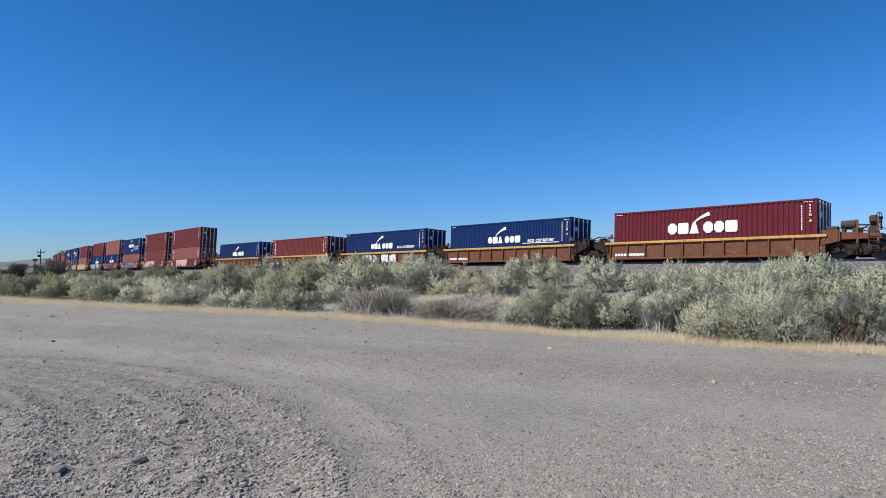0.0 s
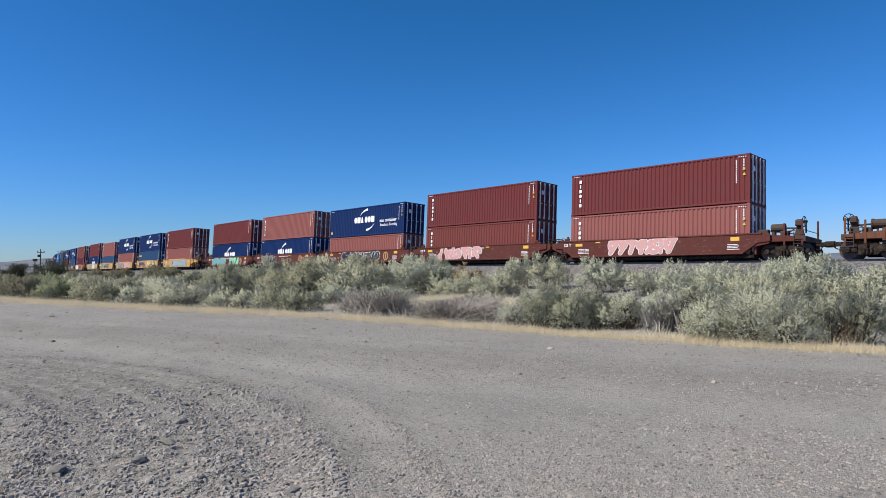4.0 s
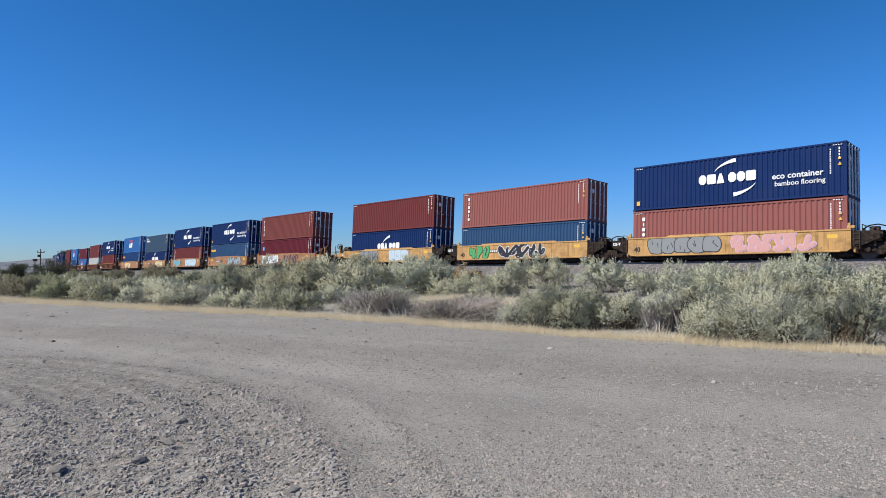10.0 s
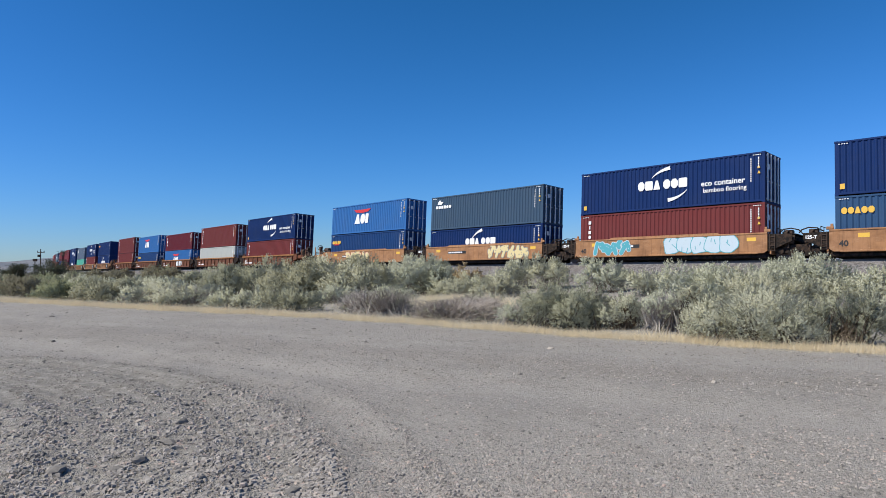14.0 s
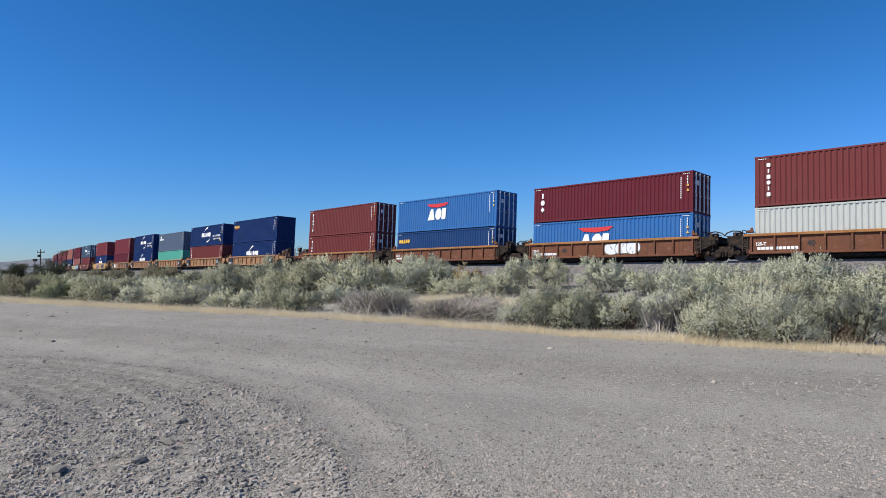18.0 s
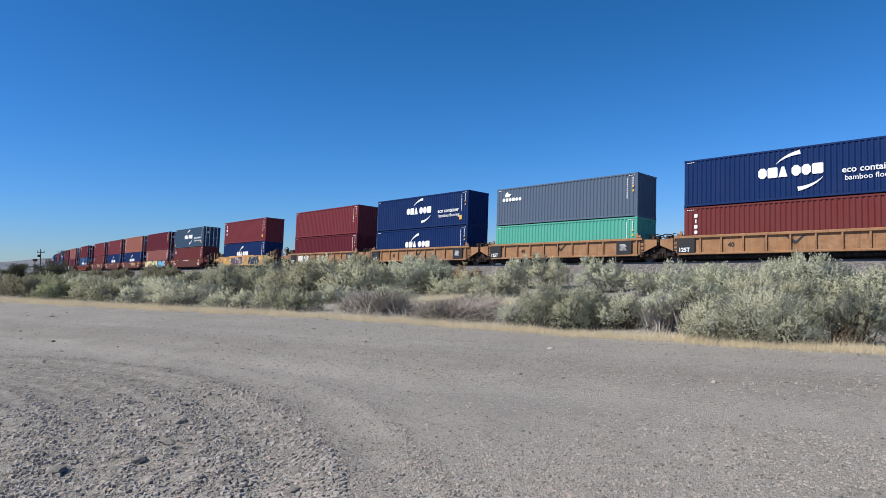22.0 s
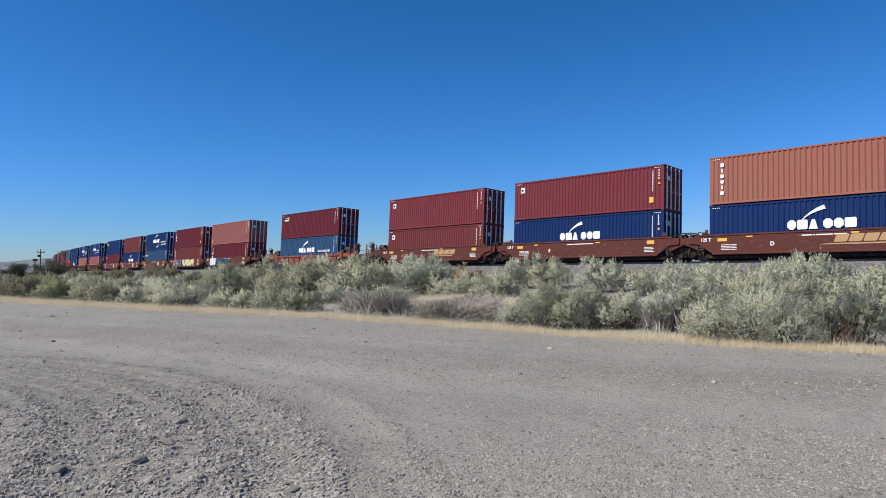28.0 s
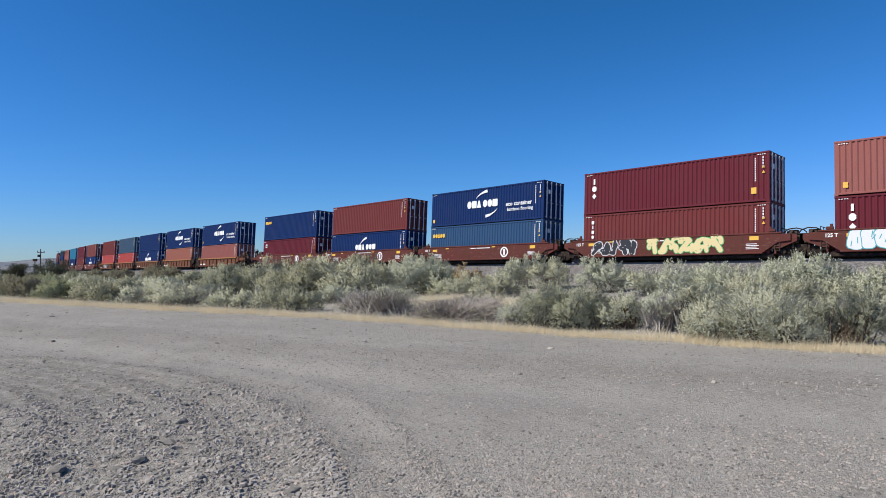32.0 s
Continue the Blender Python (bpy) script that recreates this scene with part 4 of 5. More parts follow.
    if last:
        outer_end(car, -1, mat, gap_back)
        add_truck(car, -(gap_back - 1.95))
    else:
        inner_end(car, -1, mat)
        add_truck(car, -gap_back)
    # painted marks on the near side
    white = Geo()
    if colour == "tan":
        black = shared("black_plate", lambda: Geo().plate([(-0.55, 0.45), (0.55, 0.45), (0.55, 1.36), (-0.55, 1.36)], -1.49, -1.44).mesh("black_plate", BLACK_INK))
        for x in (-5.85, 5.3):
            part("black_plate", black, car, pose(x, 0, 0), "black stencil panel")
        part("lettering", text_mesh("125T", 0.34, WHITE_INK, 0.012), car, pose(-6.3, -1.494, 0.55, 90))
        for k in range(6):
            bars(white, 5.0, 0.75 + k * 0.07, [0.5 - 0.05 * (k % 3)], 0.03, -1.494)
        part("lettering", text_mesh("40", 0.36, BLACK_INK, 0.015), car, pose(-3.36, face - 0.003, 0.78, 90))
        mark("chain_stain", Geo().plate([(-0.3, 1.3), (-0.15, 1.3), (0.25, 0.98), (0.6, 1.3), (0.75, 1.3), (0.3, 0.84), (0.15, 0.84)], face - 0.003, face), BLACK_INK, car)
    elif style == "plain" and colour in ("yellow", "ochre"):
        part("lettering", text_mesh("40", 0.42, BLACK_INK, 0.015), car, pose(-5.85, face - 0.003, 0.62, 90))
        mark("yellow_placard", bars(Geo(), -5.0, 1.05, [0.5], 0.22, face - 0.004).plate([(5.2, 1.05), (5.7, 1.05), (5.7, 1.25), (5.2, 1.25)], face - 0.004, face), YELLOW_INK, car)
        mark("number_stencil", bars(Geo(), -3.6, 0.88, [0.9, 1.2], 0.22, face - 0.003), BLACK_INK, car, "black number panel")
        bars(white, -3.5, 0.94, [0.16] * 4 + [0.2] + [0.16] * 3, 0.11, face - 0.006)
        part("lettering", text_mesh("125-T", 0.24, WHITE_INK, 0.01), car, pose(-7.48, -1.396, 1.08, 90))
    elif colour == "brown":
        mark("yellow_placard", bars(bars(Geo(), -5.5, 1.1, [0.55], 0.18, face - 0.004), 5.1, 1.1, [0.5], 0.22, face - 0.004), YELLOW_INK, car)
        mark("yellow_stripe", bars(bars(Geo(), -3.9, 1.29, [0.36], 0.07, face - 0.004), 1.3, 1.29, [0.36], 0.07, face - 0.004), YELLOW_INK, car)
        if unit in UNIT_LETTER:
            part("lettering", text_mesh(UNIT_LETTER[unit], 0.3, WHITE_INK, 0.012), car, pose(-2.6, face - 0.004, 0.78, 90))
        for k in range(4):
            bars(white, -5.3, 0.6 + 0.09 * k, [0.5, 0.35], 0.035, face - 0.004)
            bars(white, 4.9, 0.6 + 0.09 * k, [0.7 - 0.1 * (k % 2)], 0.035, face - 0.004)
        bars(white, -1.0, 1.24, [0.5, 0.1, 0.8, 0.6], 0.06, face - 0.004)
        part("lettering", text_mesh("125 T", 0.26, WHITE_INK, 0.008), car, pose(-6.5, face - 0.004, 1.12, 90))
    else:
        bars(white, -5.9, 0.6 - low, [0.18] * 4 + [0.2] + [0.17] * 5, 0.16, face - 0.004)
        if unit in (20, 21, 22, 23, 24):
            part("lettering", text_mesh("40", 0.4, BLACK_INK, 0.015), car, pose(-3.36, face - 0.003, 0.72, 90))
            part("lettering", text_mesh("125-T", 0.24, WHITE_INK, 0.008), car, pose(-6.0, face - 0.003, 0.8, 90))
    if white.v:
        mark("stencil", white, WHITE_INK, car, "small white stencil marks")["kind"] = "stuff"
    for k, (x0, x1, fill, line) in enumerate(SPRAYED.get(unit, ())):
        graffiti(car, x0, x1, fill, line, unit * 7 + k, face - 0.008, 0.42 if style == "plain" else 0.55 - low, 1.5 if style == "plain" else 1.3 - low)
    if unit in (7, 8, 9):
        disc_mark(car, 3.9, 0.9, 0.4, face - 0.008, SPRAY["gold"])
    if unit in (39, 40, 41):
        disc_mark(car, 2.6, 0.9, 0.4, face - 0.008, WHITE_INK)
    if unit in (33, 35):
        logo_blocks(car, 0.5, 0.86, 0.4, [0.6] * 4, 0.06, SPRAY["gold"], face - 0.008, 0.4, "bbbb")
        mark("swoosh", Geo().plate([(-0.2, 0.74), (2.7, 0.72), (3.0, 0.8), (0.2, 0.8)], face - 0.008, face - 0.004), SPRAY["gold"], car, "faded gold swoosh")
    words = {"brown": "dark brown", "yellow": "dirty yellow", "ochre": "rusty ochre", "rust": "rust brown ribbed", "tan": "tan ribbed", "red_oxide": "red oxide ribbed"}[colour]
    tagged(car, words + " steel well car" + (" with sprayed graffiti" if unit in SPRAYED else "") + " on the track", "railway car", "well cars of the train")
    return car


SPRAYED = {2: [(-2.9, -0.7, "white", "grey"), (0.1, 2.2, "white", "grey")], 5: [(-2.8, 1.8, "pink", "white")], 6: [(-4.2, 0.6, "pink", "white")], 7: [(-3.2, 0.6, "black", "white"), (0.9, 2.9, "black", "white")],
           8: [(-5.2, -2.0, "black", "white")], 9: [(-5.0, -0.6, "teal", "cream"), (0.4, 3.3, "mint", "green")], 10: [(-1.6, 4.4, "steel", "teal")], 11: [(-4.9, -1.2, "plum", "gold"), (0.1, 4.2, "cream", "black")],
           12: [(-4.8, -0.4, "grey", "black"), (0.4, 4.6, "pink", "lilac")], 13: [(-4.9, -2.9, "green", "black"), (-1.6, 2.6, "black", "white")], 14: [(-4.2, -1.4, "grey", "black"), (0.4, 3.0, "ice", "steel")],
           15: [(-5.0, -1.0, "white", "black"), (0.2, 3.4, "plum", "gold")], 16: [(0.6, 4.6, "steel", "black")], 17: [(-5.0, -2.2, "teal", "ice"), (0.3, 4.6, "ice", "teal")], 18: [(1.0, 5.0, "cream", "grey")], 19: [(-3.0, 1.0, "cream", "pink")],
           22: [(0.2, 2.6, "white", "grey")], 29: [(-5.0, -2.8, "white", "cream")], 30: [(-2.8, 0.6, "plum", "white"), (2.2, 5.2, "black", "steel")], 32: [(-5.2, 1.4, "cream", "mint"), (1.8, 5.0, "sky", "ice")], 37: [(-5.4, -3.6, "white", "teal"), (-3.2, 0.6, "black", "teal")],
           38: [(-5.2, -1.8, "black", "white"), (-1.0, 3.6, "cream", "green")], 46: [(-3, 1, "grey", "white")]}

# front ends of the containers along the track at 0 s, in metres
FRONTS = [-10.54, -26.17, -41.53, -57.16, -72.64, -92.32, -107.58, -122.9, -138.39, -153.64, -173.63, -189.27, -204.97, -220.66, -236.35, -256.09, -271.69, -287.34, -302.84, -318.45, -338.36, -354.04, -369.83, -385.73, -401.31, -420.98, -436.53, -451.86, -467.21, -482.65, -502.18, -521.94, -537.13, -552.46, -567.54, -582.91, -603.51, -624.2, -639.59, -655.28, -670.82, -686.17, -705.93, -721.99, -737.7, -753.31, -768.91, -788.7, -804.23, -819.73, -835.23, -850.73, -870.4]
SPEED = 19.583
TRAINS = [(0, 4, "rib", "rust", "chord_yellow"), (5, 9, "plain", "brown", "brown"), (10, 14, "plain", "yellow", "yellow"), (15, 19, "plain", "ochre", "ochre"), (20, 24, "rib", "rust", "chord_orange"),
          (25, 29, "rib", "tan", "tan"), (30, 30, "plain", "yellow", "yellow"), (31, 35, "plain", "brown", "brown"), (36, 36, "rib", "red_oxide", "red_oxide"), (37, 41, "plain", "brown", "brown"),
          (42, 46, "rib", "rust", "chord_orange"), (47, 51, "plain", "brown", "brown"), (52, 52, "plain", "brown", "brown")]
LOADS = ["maroon:line big", "navy:line eco2", "navy:line eco1", "red:col", "navy:line", "salmon:col/red:col", "brick_red:col/red:col", "salmon: std/navy:eco", "navy:line/salmon:col", "navy:line/red:none",
         "salmon:col/red:col ltag", "blue:sea/navy:eco", "salmon:col/navy:eco", "blue: std/salmon:col", "navy:line/red:none", "maroon:none dot/brick_red:col", "blue:sea/navy:eco", "red:col/navy:eco", "navy:line std/slate:cro", "dark_blue:sea pink/sky_blue:apl",
         "red:col/navy:eco", "white: std/red:col", "sky_blue:apl std/maroon:tex std", "dark_blue:sea std/sky_blue:apl", "red:col/red:col", "navy:line plain/navy:sea plain pink", "red:col plain/navy:eco plain tag", "green: plain std/slate_grey:cro plain", "navy:line plain/navy:eco plain tag", "maroon: plain/crimson: plain",
         "navy:line plain/crimson:tex plain tag", "red:pan plain/slate:eco tag", "salmon:col/maroon:none", "navy:line/orange:col", "navy:line/crimson:pan tag", "red:pan/crimson:pan", "blue:line eco1/maroon:pan dark", "maroon:tex/salmon:none ltag", "red:col/maroon:tex tag", "blue:sea/navy:eco",
         "navy:line/red:none", "maroon:pan/navy:sea", "salmon:none/navy:eco", "orange:none/navy:eco", "navy:line/navy:none", "light_red:pan/slate:none", "light_red:pan/red:none", "navy:line/brick_red:none", "red:none/maroon:none", "navy:line/teal:none", "red:none/salmon:none", "red:none/navy:none", "navy:none/maroon:none"]
WELL_Z = 0.36
riders = []


def build_train():
    mids = [s - CL / 2 for s in FRONTS]
    for a, b, style, colour, chord in TRAINS:
        for u in range(a, b + 1):
            front = (mids[u - 1] - mids[u]) / 2 if u else 9.85
            back = (mids[u] - mids[u + 1]) / 2 if u + 1 < len(mids) else 9.85
            car = make_car(style, colour, chord, u == a, u == b, front, back, u)
            riders.append((car, mids[u], 0.0))
            z = WELL_Z
            codes = LOADS[u].split("/")
            for k, code in enumerate(codes):
                ob, h = container(code, u * 3 + k, k == 0)
                riders.append((ob, mids[u], z))
                z += h + 0.004


build_train()


# ---- desert shrubs ----
def leaves(points, normals, size, spread, up, r, broad=(0.13, 0.24)):
    """Small pointed leaves, one per point."""
    n = len(points)
    d = normals + up * np.array([0, 0, 1.0]) + spread * r.normal(size=(n, 3))
    d /= np.linalg.norm(d, axis=1)[:, None] + 1e-9
    side = np.cross(d, normals + 0.35 * r.normal(size=(n, 3)))
    side /= np.linalg.norm(side, axis=1)[:, None] + 1e-9
    ln = size * r.uniform(0.6, 1.4, n)[:, None]
    w = ln * r.uniform(*broad, n)[:, None]
    v = np.stack([points + side * w, points + d * ln, points - side * w], 1).reshape(-1, 3)
    return v, np.arange(3 * n).reshape(n, 3)


def sprig_leaves(base, axis, out, length, per, size, r):
    """Slender leaves set along short upright sprigs. Gives triangles, their normals, the outward way and the sprig's way."""
    n = len(base)
    ax, nn = np.repeat(axis, per, axis=0), np.repeat(out, per, axis=0)
    t = r.uniform(0.0, 1.0, n * per)
    ring = np.cross(ax, r.normal(size=(n * per, 3)))
    ring /= np.linalg.norm(ring, axis=1)[:, None] + 1e-9
    p = np.repeat(base, per, axis=0) + ax * (t * np.repeat(length, per))[:, None] + ring * (size * 0.25 * (1.2 - t))[:, None]
    d = ax * 0.8 + ring * (0.75 - 0.35 * t)[:, None]
    d /= np.linalg.norm(d, axis=1)[:, None]
    side = np.cross(d, nn + 0.6 * r.normal(size=d.shape))
    side /= np.linalg.norm(side, axis=1)[:, None] + 1e-9
    ln = (size * r.uniform(0.8, 1.5, n * per))[:, None]
    w = ln * r.uniform(0.2, 0.36, n * per)[:, None]
    q = np.stack([p + side * w, p + d * ln, p - side * w], 1)
    fn = np.cross(q[:, 1] - q[:, 0], q[:, 2] - q[:, 0])
    fn /= np.linalg.norm(fn, axis=1)[:, None] + 1e-12
    back = (fn * nn).sum(1) < 0
    q[back] = q[back][:, ::-1]
    fn[back] *= -1
    return q.reshape(-1, 3), fn, nn, ax


def twigs(starts, ends, r0, r, bend=0.15, steps=2):
    """Tapered three-sided twigs with a slight bend."""
    n = len(starts)
    mid = (starts + ends) / 2 + bend * np.linalg.norm(ends - starts, axis=1)[:, None] * r.normal(size=(n, 3)) * np.array([1, 1, 0.5])
    vs = []
    for k in range(steps + 1):
        t = k / steps
        p = (1 - t) ** 2 * starts + 2 * t * (1 - t) * mid + t * t * ends
        rad = r0 * (1 - 0.8 * t)
        for j in range(3):
            a = 2 * math.pi * j / 3
            vs.append(p + np.stack([rad * math.cos(a), rad * math.sin(a), rad * 0.3 * math.sin(a)], -1) if np.ndim(rad) else p + np.array([rad * math.cos(a), rad * math.sin(a), 0.3 * rad * math.sin(a)]))
    v = np.stack(vs, 1)
    m = v.shape[1]
    f = []
    for k in range(steps):
        for j in range(3):
            f.append((3 * k + j, 3 * k + (j + 1) % 3, 3 * k + 3 + (j + 1) % 3, 3 * k + 3 + j))
    f = (np.arange(n)[:, None, None] * m + np.array(f)[None]).reshape(-1, 4)
    return v.reshape(-1, 3), f


def bush_meshes(w, h, seed, density=1000, leaf=0.085, leafy=1.0, leaf_mat_=None, twig_mat=None, lobes=None):
    """A low dome of several leafy lobes over a fan of woody twigs."""
    r = np.random.default_rng(seed)
    k = lobes or int(6 + 2.6 * w)
    a = r.uniform(0, 2 * math.pi, k)
    q = np.sqrt(r.uniform(0.0, 1, k)) * 0.36 * w
    c = np.stack([q * np.cos(a), q * np.sin(a), np.zeros(k)], 1)
    fall = 1 - 0.55 * (q / (0.5 * w)) ** 2
    rad = r.uniform(0.16, 0.26, k) * w
    top = h * fall * r.uniform(0.72, 1.0, k)
    top[0] = h
    per = 12
    base, axis, out = [], [], []
    for i in range(k):
        rz = min(rad[i], top[i] * 0.62)
        c[i, 2] = top[i] - rz
        n = int(density * leafy * 4.2 * rad[i] * (rad[i] + rz) / 2 * 1.75 / per) + 1
        # sprigs stand in tufts over the lobe, with shaded gaps between the tufts
        tc = r.normal(size=(max(7, n // 8), 3))
        tc[:, 2] = np.abs(tc[:, 2]) - 0.5
        tc /= np.linalg.norm(tc, axis=1)[:, None]
        which = r.integers(0, len(tc), n)
        reach = r.uniform(0.88, 1.04, len(tc))[which]
        lean = r.normal(size=(len(tc), 3))[which]
        u = tc[which] + 0.15 * r.normal(size=(n, 3))
        u /= np.linalg.norm(u, axis=1)[:, None]
        depth = reach - min(0.45, 3.2 * leaf / rad[i]) - np.abs(r.normal(size=n)) * 0.12
        depth = np.where(r.uniform(0, 1, n) < 0.22, depth * r.uniform(0.3, 0.85, n), depth)
        base.append(c[i] + u * depth[:, None] * np.array([rad[i], rad[i], rz]))
        d = 0.9 * u + np.array([0, 0, 0.45]) + 0.12 * lean + 0.17 * r.normal(size=(n, 3))
        axis.append(d / np.linalg.norm(d, axis=1)[:, None])
        out.append(u)
        # a thin skirt of low sprigs
        m = int(n * 0.1)
        b = r.uniform(0, 2 * math.pi, m)
        zz = r.uniform(0.05, 1, m) * c[i, 2]
        rr = rad[i] * (0.75 + 0.25 * zz / max(c[i, 2], 0.01)) * r.uniform(0.6, 1.0, m)
        base.append(np.stack([c[i, 0] + rr * np.cos(b), c[i, 1] + rr * np.sin(b), zz], 1))
        flat = np.stack([np.cos(b), np.sin(b), 0.2 * np.ones(m)], 1)
        d = 0.8 * flat + np.array([0, 0, 0.5]) + 0.3 * r.normal(size=(m, 3))
        axis.append(d / np.linalg.norm(d, axis=1)[:, None])
        out.append(flat)
    base, axis, out = np.concatenate(base), np.concatenate(axis), np.concatenate(out)
    keep = base[:, 2] > 0.02
    base, axis, out = base[keep], axis[keep], out[keep]
    v, fn, nn, ax = sprig_leaves(base, axis, out, leaf * r.uniform(3.2, 6.2, len(base)), per, leaf, r)
    f = np.arange(len(v)).reshape(-1, 3)
    # shading follows the lobe, the sprig and the leaf
    soft_n = 0.9 * nn + 0.2 * ax + 0.4 * fn + 0.15 * r.normal(size=nn.shape)
    soft_n /= np.linalg.norm(soft_n, axis=1)[:, None]
    foliage = mesh_np("foliage", v, f, leaf_mat_ or LEAF, True, np.repeat(soft_n, 3, axis=0))
    nt = int((80 if density > 1000 else 16) * w + (1 - leafy) * (760 if density > 800 else 330 if density > 400 else 170) * w)
    i = r.integers(0, k, nt)
    u = r.normal(size=(nt, 3))
    u[:, 2] = np.abs(u[:, 2]) * 0.8
    u /= np.linalg.norm(u, axis=1)[:, None]
    ends = c[i] + u * rad[i][:, None] * np.array([1.0, 1.0, 0.9]) * r.uniform(0.6, 1.05, (nt, 1))
    ends[:, 2] = np.clip(ends[:, 2], 0.16, h * 1.02)
    starts = np.stack([0.16 * w * r.normal(size=nt), 0.16 * w * r.normal(size=nt), np.zeros(nt)], 1)
    v, f = twigs(starts, ends, 0.013 if leafy > 0.3 else 0.016, r)
    return foliage, mesh_np("woody_stem", v, f, twig_mat or TWIG)


def place_bush(meshes, x, y, turn, scale, label, group="desert shrubs", z=None):
    ob = new("desert_shrub")
    ob.matrix_basis = pose(x, y, float(ground_z(np.array([x]), np.array([y]))[0]) - 0.03 if z is None else z, 0, 0, turn) @ Matrix.Diagonal((*scale, 1))
    part("crown", meshes[0], ob)
    part("woody_stem", meshes[1], ob)
    return tagged(ob, label, "shrub", group)


KIND = {"p": (LEAF, TWIG, 1.0, "pale grey-green desert saltbush"), "o": (LEAF_DARK, TWIG, 1.0, "olive-green rounded desert saltbush"), "g": (LEAF_GREEN, TWIG, 0.9, "fresh green feathery desert shrub"),
        "d": (LEAF_DARK, DRY_TWIG, 0.07, "dry grey leafless desert shrub"), "t": (LEAF_GOLD, TWIG, 0.9, "golden seeded desert shrub"), "m": (LEAF, DRY_TWIG, 0.55, "half-dry grey-green desert shrub"),
        "b": (LEAF_BROWN, DRY_TWIG, 0.85, "dusty olive-brown desert shrub")}
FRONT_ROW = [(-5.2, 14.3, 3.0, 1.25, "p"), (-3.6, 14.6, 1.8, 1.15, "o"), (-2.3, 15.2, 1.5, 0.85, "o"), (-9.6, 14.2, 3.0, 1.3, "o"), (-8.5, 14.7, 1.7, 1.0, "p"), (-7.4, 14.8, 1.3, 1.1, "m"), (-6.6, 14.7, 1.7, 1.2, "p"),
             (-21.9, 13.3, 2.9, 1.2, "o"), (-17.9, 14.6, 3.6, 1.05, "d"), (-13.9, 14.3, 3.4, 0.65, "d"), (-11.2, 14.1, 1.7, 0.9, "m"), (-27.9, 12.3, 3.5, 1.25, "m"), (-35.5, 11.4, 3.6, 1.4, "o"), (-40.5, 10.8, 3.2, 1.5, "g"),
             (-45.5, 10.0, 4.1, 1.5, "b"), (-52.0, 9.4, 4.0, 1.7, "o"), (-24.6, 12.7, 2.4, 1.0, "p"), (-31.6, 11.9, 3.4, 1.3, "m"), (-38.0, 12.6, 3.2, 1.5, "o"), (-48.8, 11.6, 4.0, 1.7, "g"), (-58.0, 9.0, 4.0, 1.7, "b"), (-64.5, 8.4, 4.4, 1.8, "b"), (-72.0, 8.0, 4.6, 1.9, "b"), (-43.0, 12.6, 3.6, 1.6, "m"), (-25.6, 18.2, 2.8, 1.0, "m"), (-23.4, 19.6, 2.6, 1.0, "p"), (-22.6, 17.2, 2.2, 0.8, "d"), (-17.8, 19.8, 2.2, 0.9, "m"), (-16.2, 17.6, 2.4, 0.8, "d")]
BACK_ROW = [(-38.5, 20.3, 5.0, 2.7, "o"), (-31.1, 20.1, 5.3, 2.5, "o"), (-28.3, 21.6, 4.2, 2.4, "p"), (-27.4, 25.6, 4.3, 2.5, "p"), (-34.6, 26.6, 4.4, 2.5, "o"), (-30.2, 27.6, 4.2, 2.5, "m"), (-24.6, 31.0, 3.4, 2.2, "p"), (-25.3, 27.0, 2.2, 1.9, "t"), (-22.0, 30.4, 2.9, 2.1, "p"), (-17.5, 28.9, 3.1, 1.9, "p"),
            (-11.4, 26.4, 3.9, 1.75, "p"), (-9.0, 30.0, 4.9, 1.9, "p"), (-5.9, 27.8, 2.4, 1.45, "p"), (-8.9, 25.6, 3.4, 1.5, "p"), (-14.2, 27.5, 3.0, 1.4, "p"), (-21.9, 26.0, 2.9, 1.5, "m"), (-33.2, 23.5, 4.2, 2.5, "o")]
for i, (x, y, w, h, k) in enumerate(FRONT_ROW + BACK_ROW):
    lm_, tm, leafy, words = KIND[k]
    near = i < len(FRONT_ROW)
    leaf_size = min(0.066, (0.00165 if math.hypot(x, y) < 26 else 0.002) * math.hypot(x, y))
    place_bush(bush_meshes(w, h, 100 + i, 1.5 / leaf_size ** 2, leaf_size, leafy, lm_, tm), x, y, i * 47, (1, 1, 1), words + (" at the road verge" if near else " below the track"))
FILL, FINE = [[(k, bush_meshes(w, h, 300 + i, density, leaf, KIND[k][2], KIND[k][0], KIND[k][1])) for i, (w, h, k) in enumerate(((2.4, 1.15, "p"), (3.0, 1.3, "o"), (3.6, 1.5, "p"), (2.2, 0.9, "m"), (3.2, 1.4, "g"), (2.6, 0.8, "d"), (3.2, 1.4, "b")))] for density, leaf in ((140, 0.09), (400, 0.06))]
fill_rng = random.Random(5)
for n in range(118):
    x = -fill_rng.uniform(0, 1) ** 1.25 * 150 + 8
    lane = fill_rng.uniform(0.22 if x > -30 else 0.1, 1)
    if n > 92:
        x, lane = -35 - 95 * fill_rng.random(), fill_rng.uniform(0.75, 1)
    v0 = float(verge(x)) + 1.8
    if -27 < x < -17 and lane < 0.6:
        continue
    v1 = TRACK_Y + (x * x) / 2 / TRACK_R - 6.5
    k, ms = (FILL if math.hypot(x, v0 + lane * (v1 - v0)) > 42 else FINE)[fill_rng.choice((0, 0, 1, 2, 3, 5)) if x > -60 else fill_rng.choice((1, 1, 4, 6, 6, 6))]
    sc = fill_rng.uniform(0.7, 1.1) if n <= 92 else fill_rng.uniform(1.15, 1.5)
    place_bush(ms, x, v0 + lane * (v1 - v0), fill_rng.uniform(0, 360), (sc, sc, sc * fill_rng.uniform(0.85, 1.05)), KIND[k][3] + " in the scrub belt")


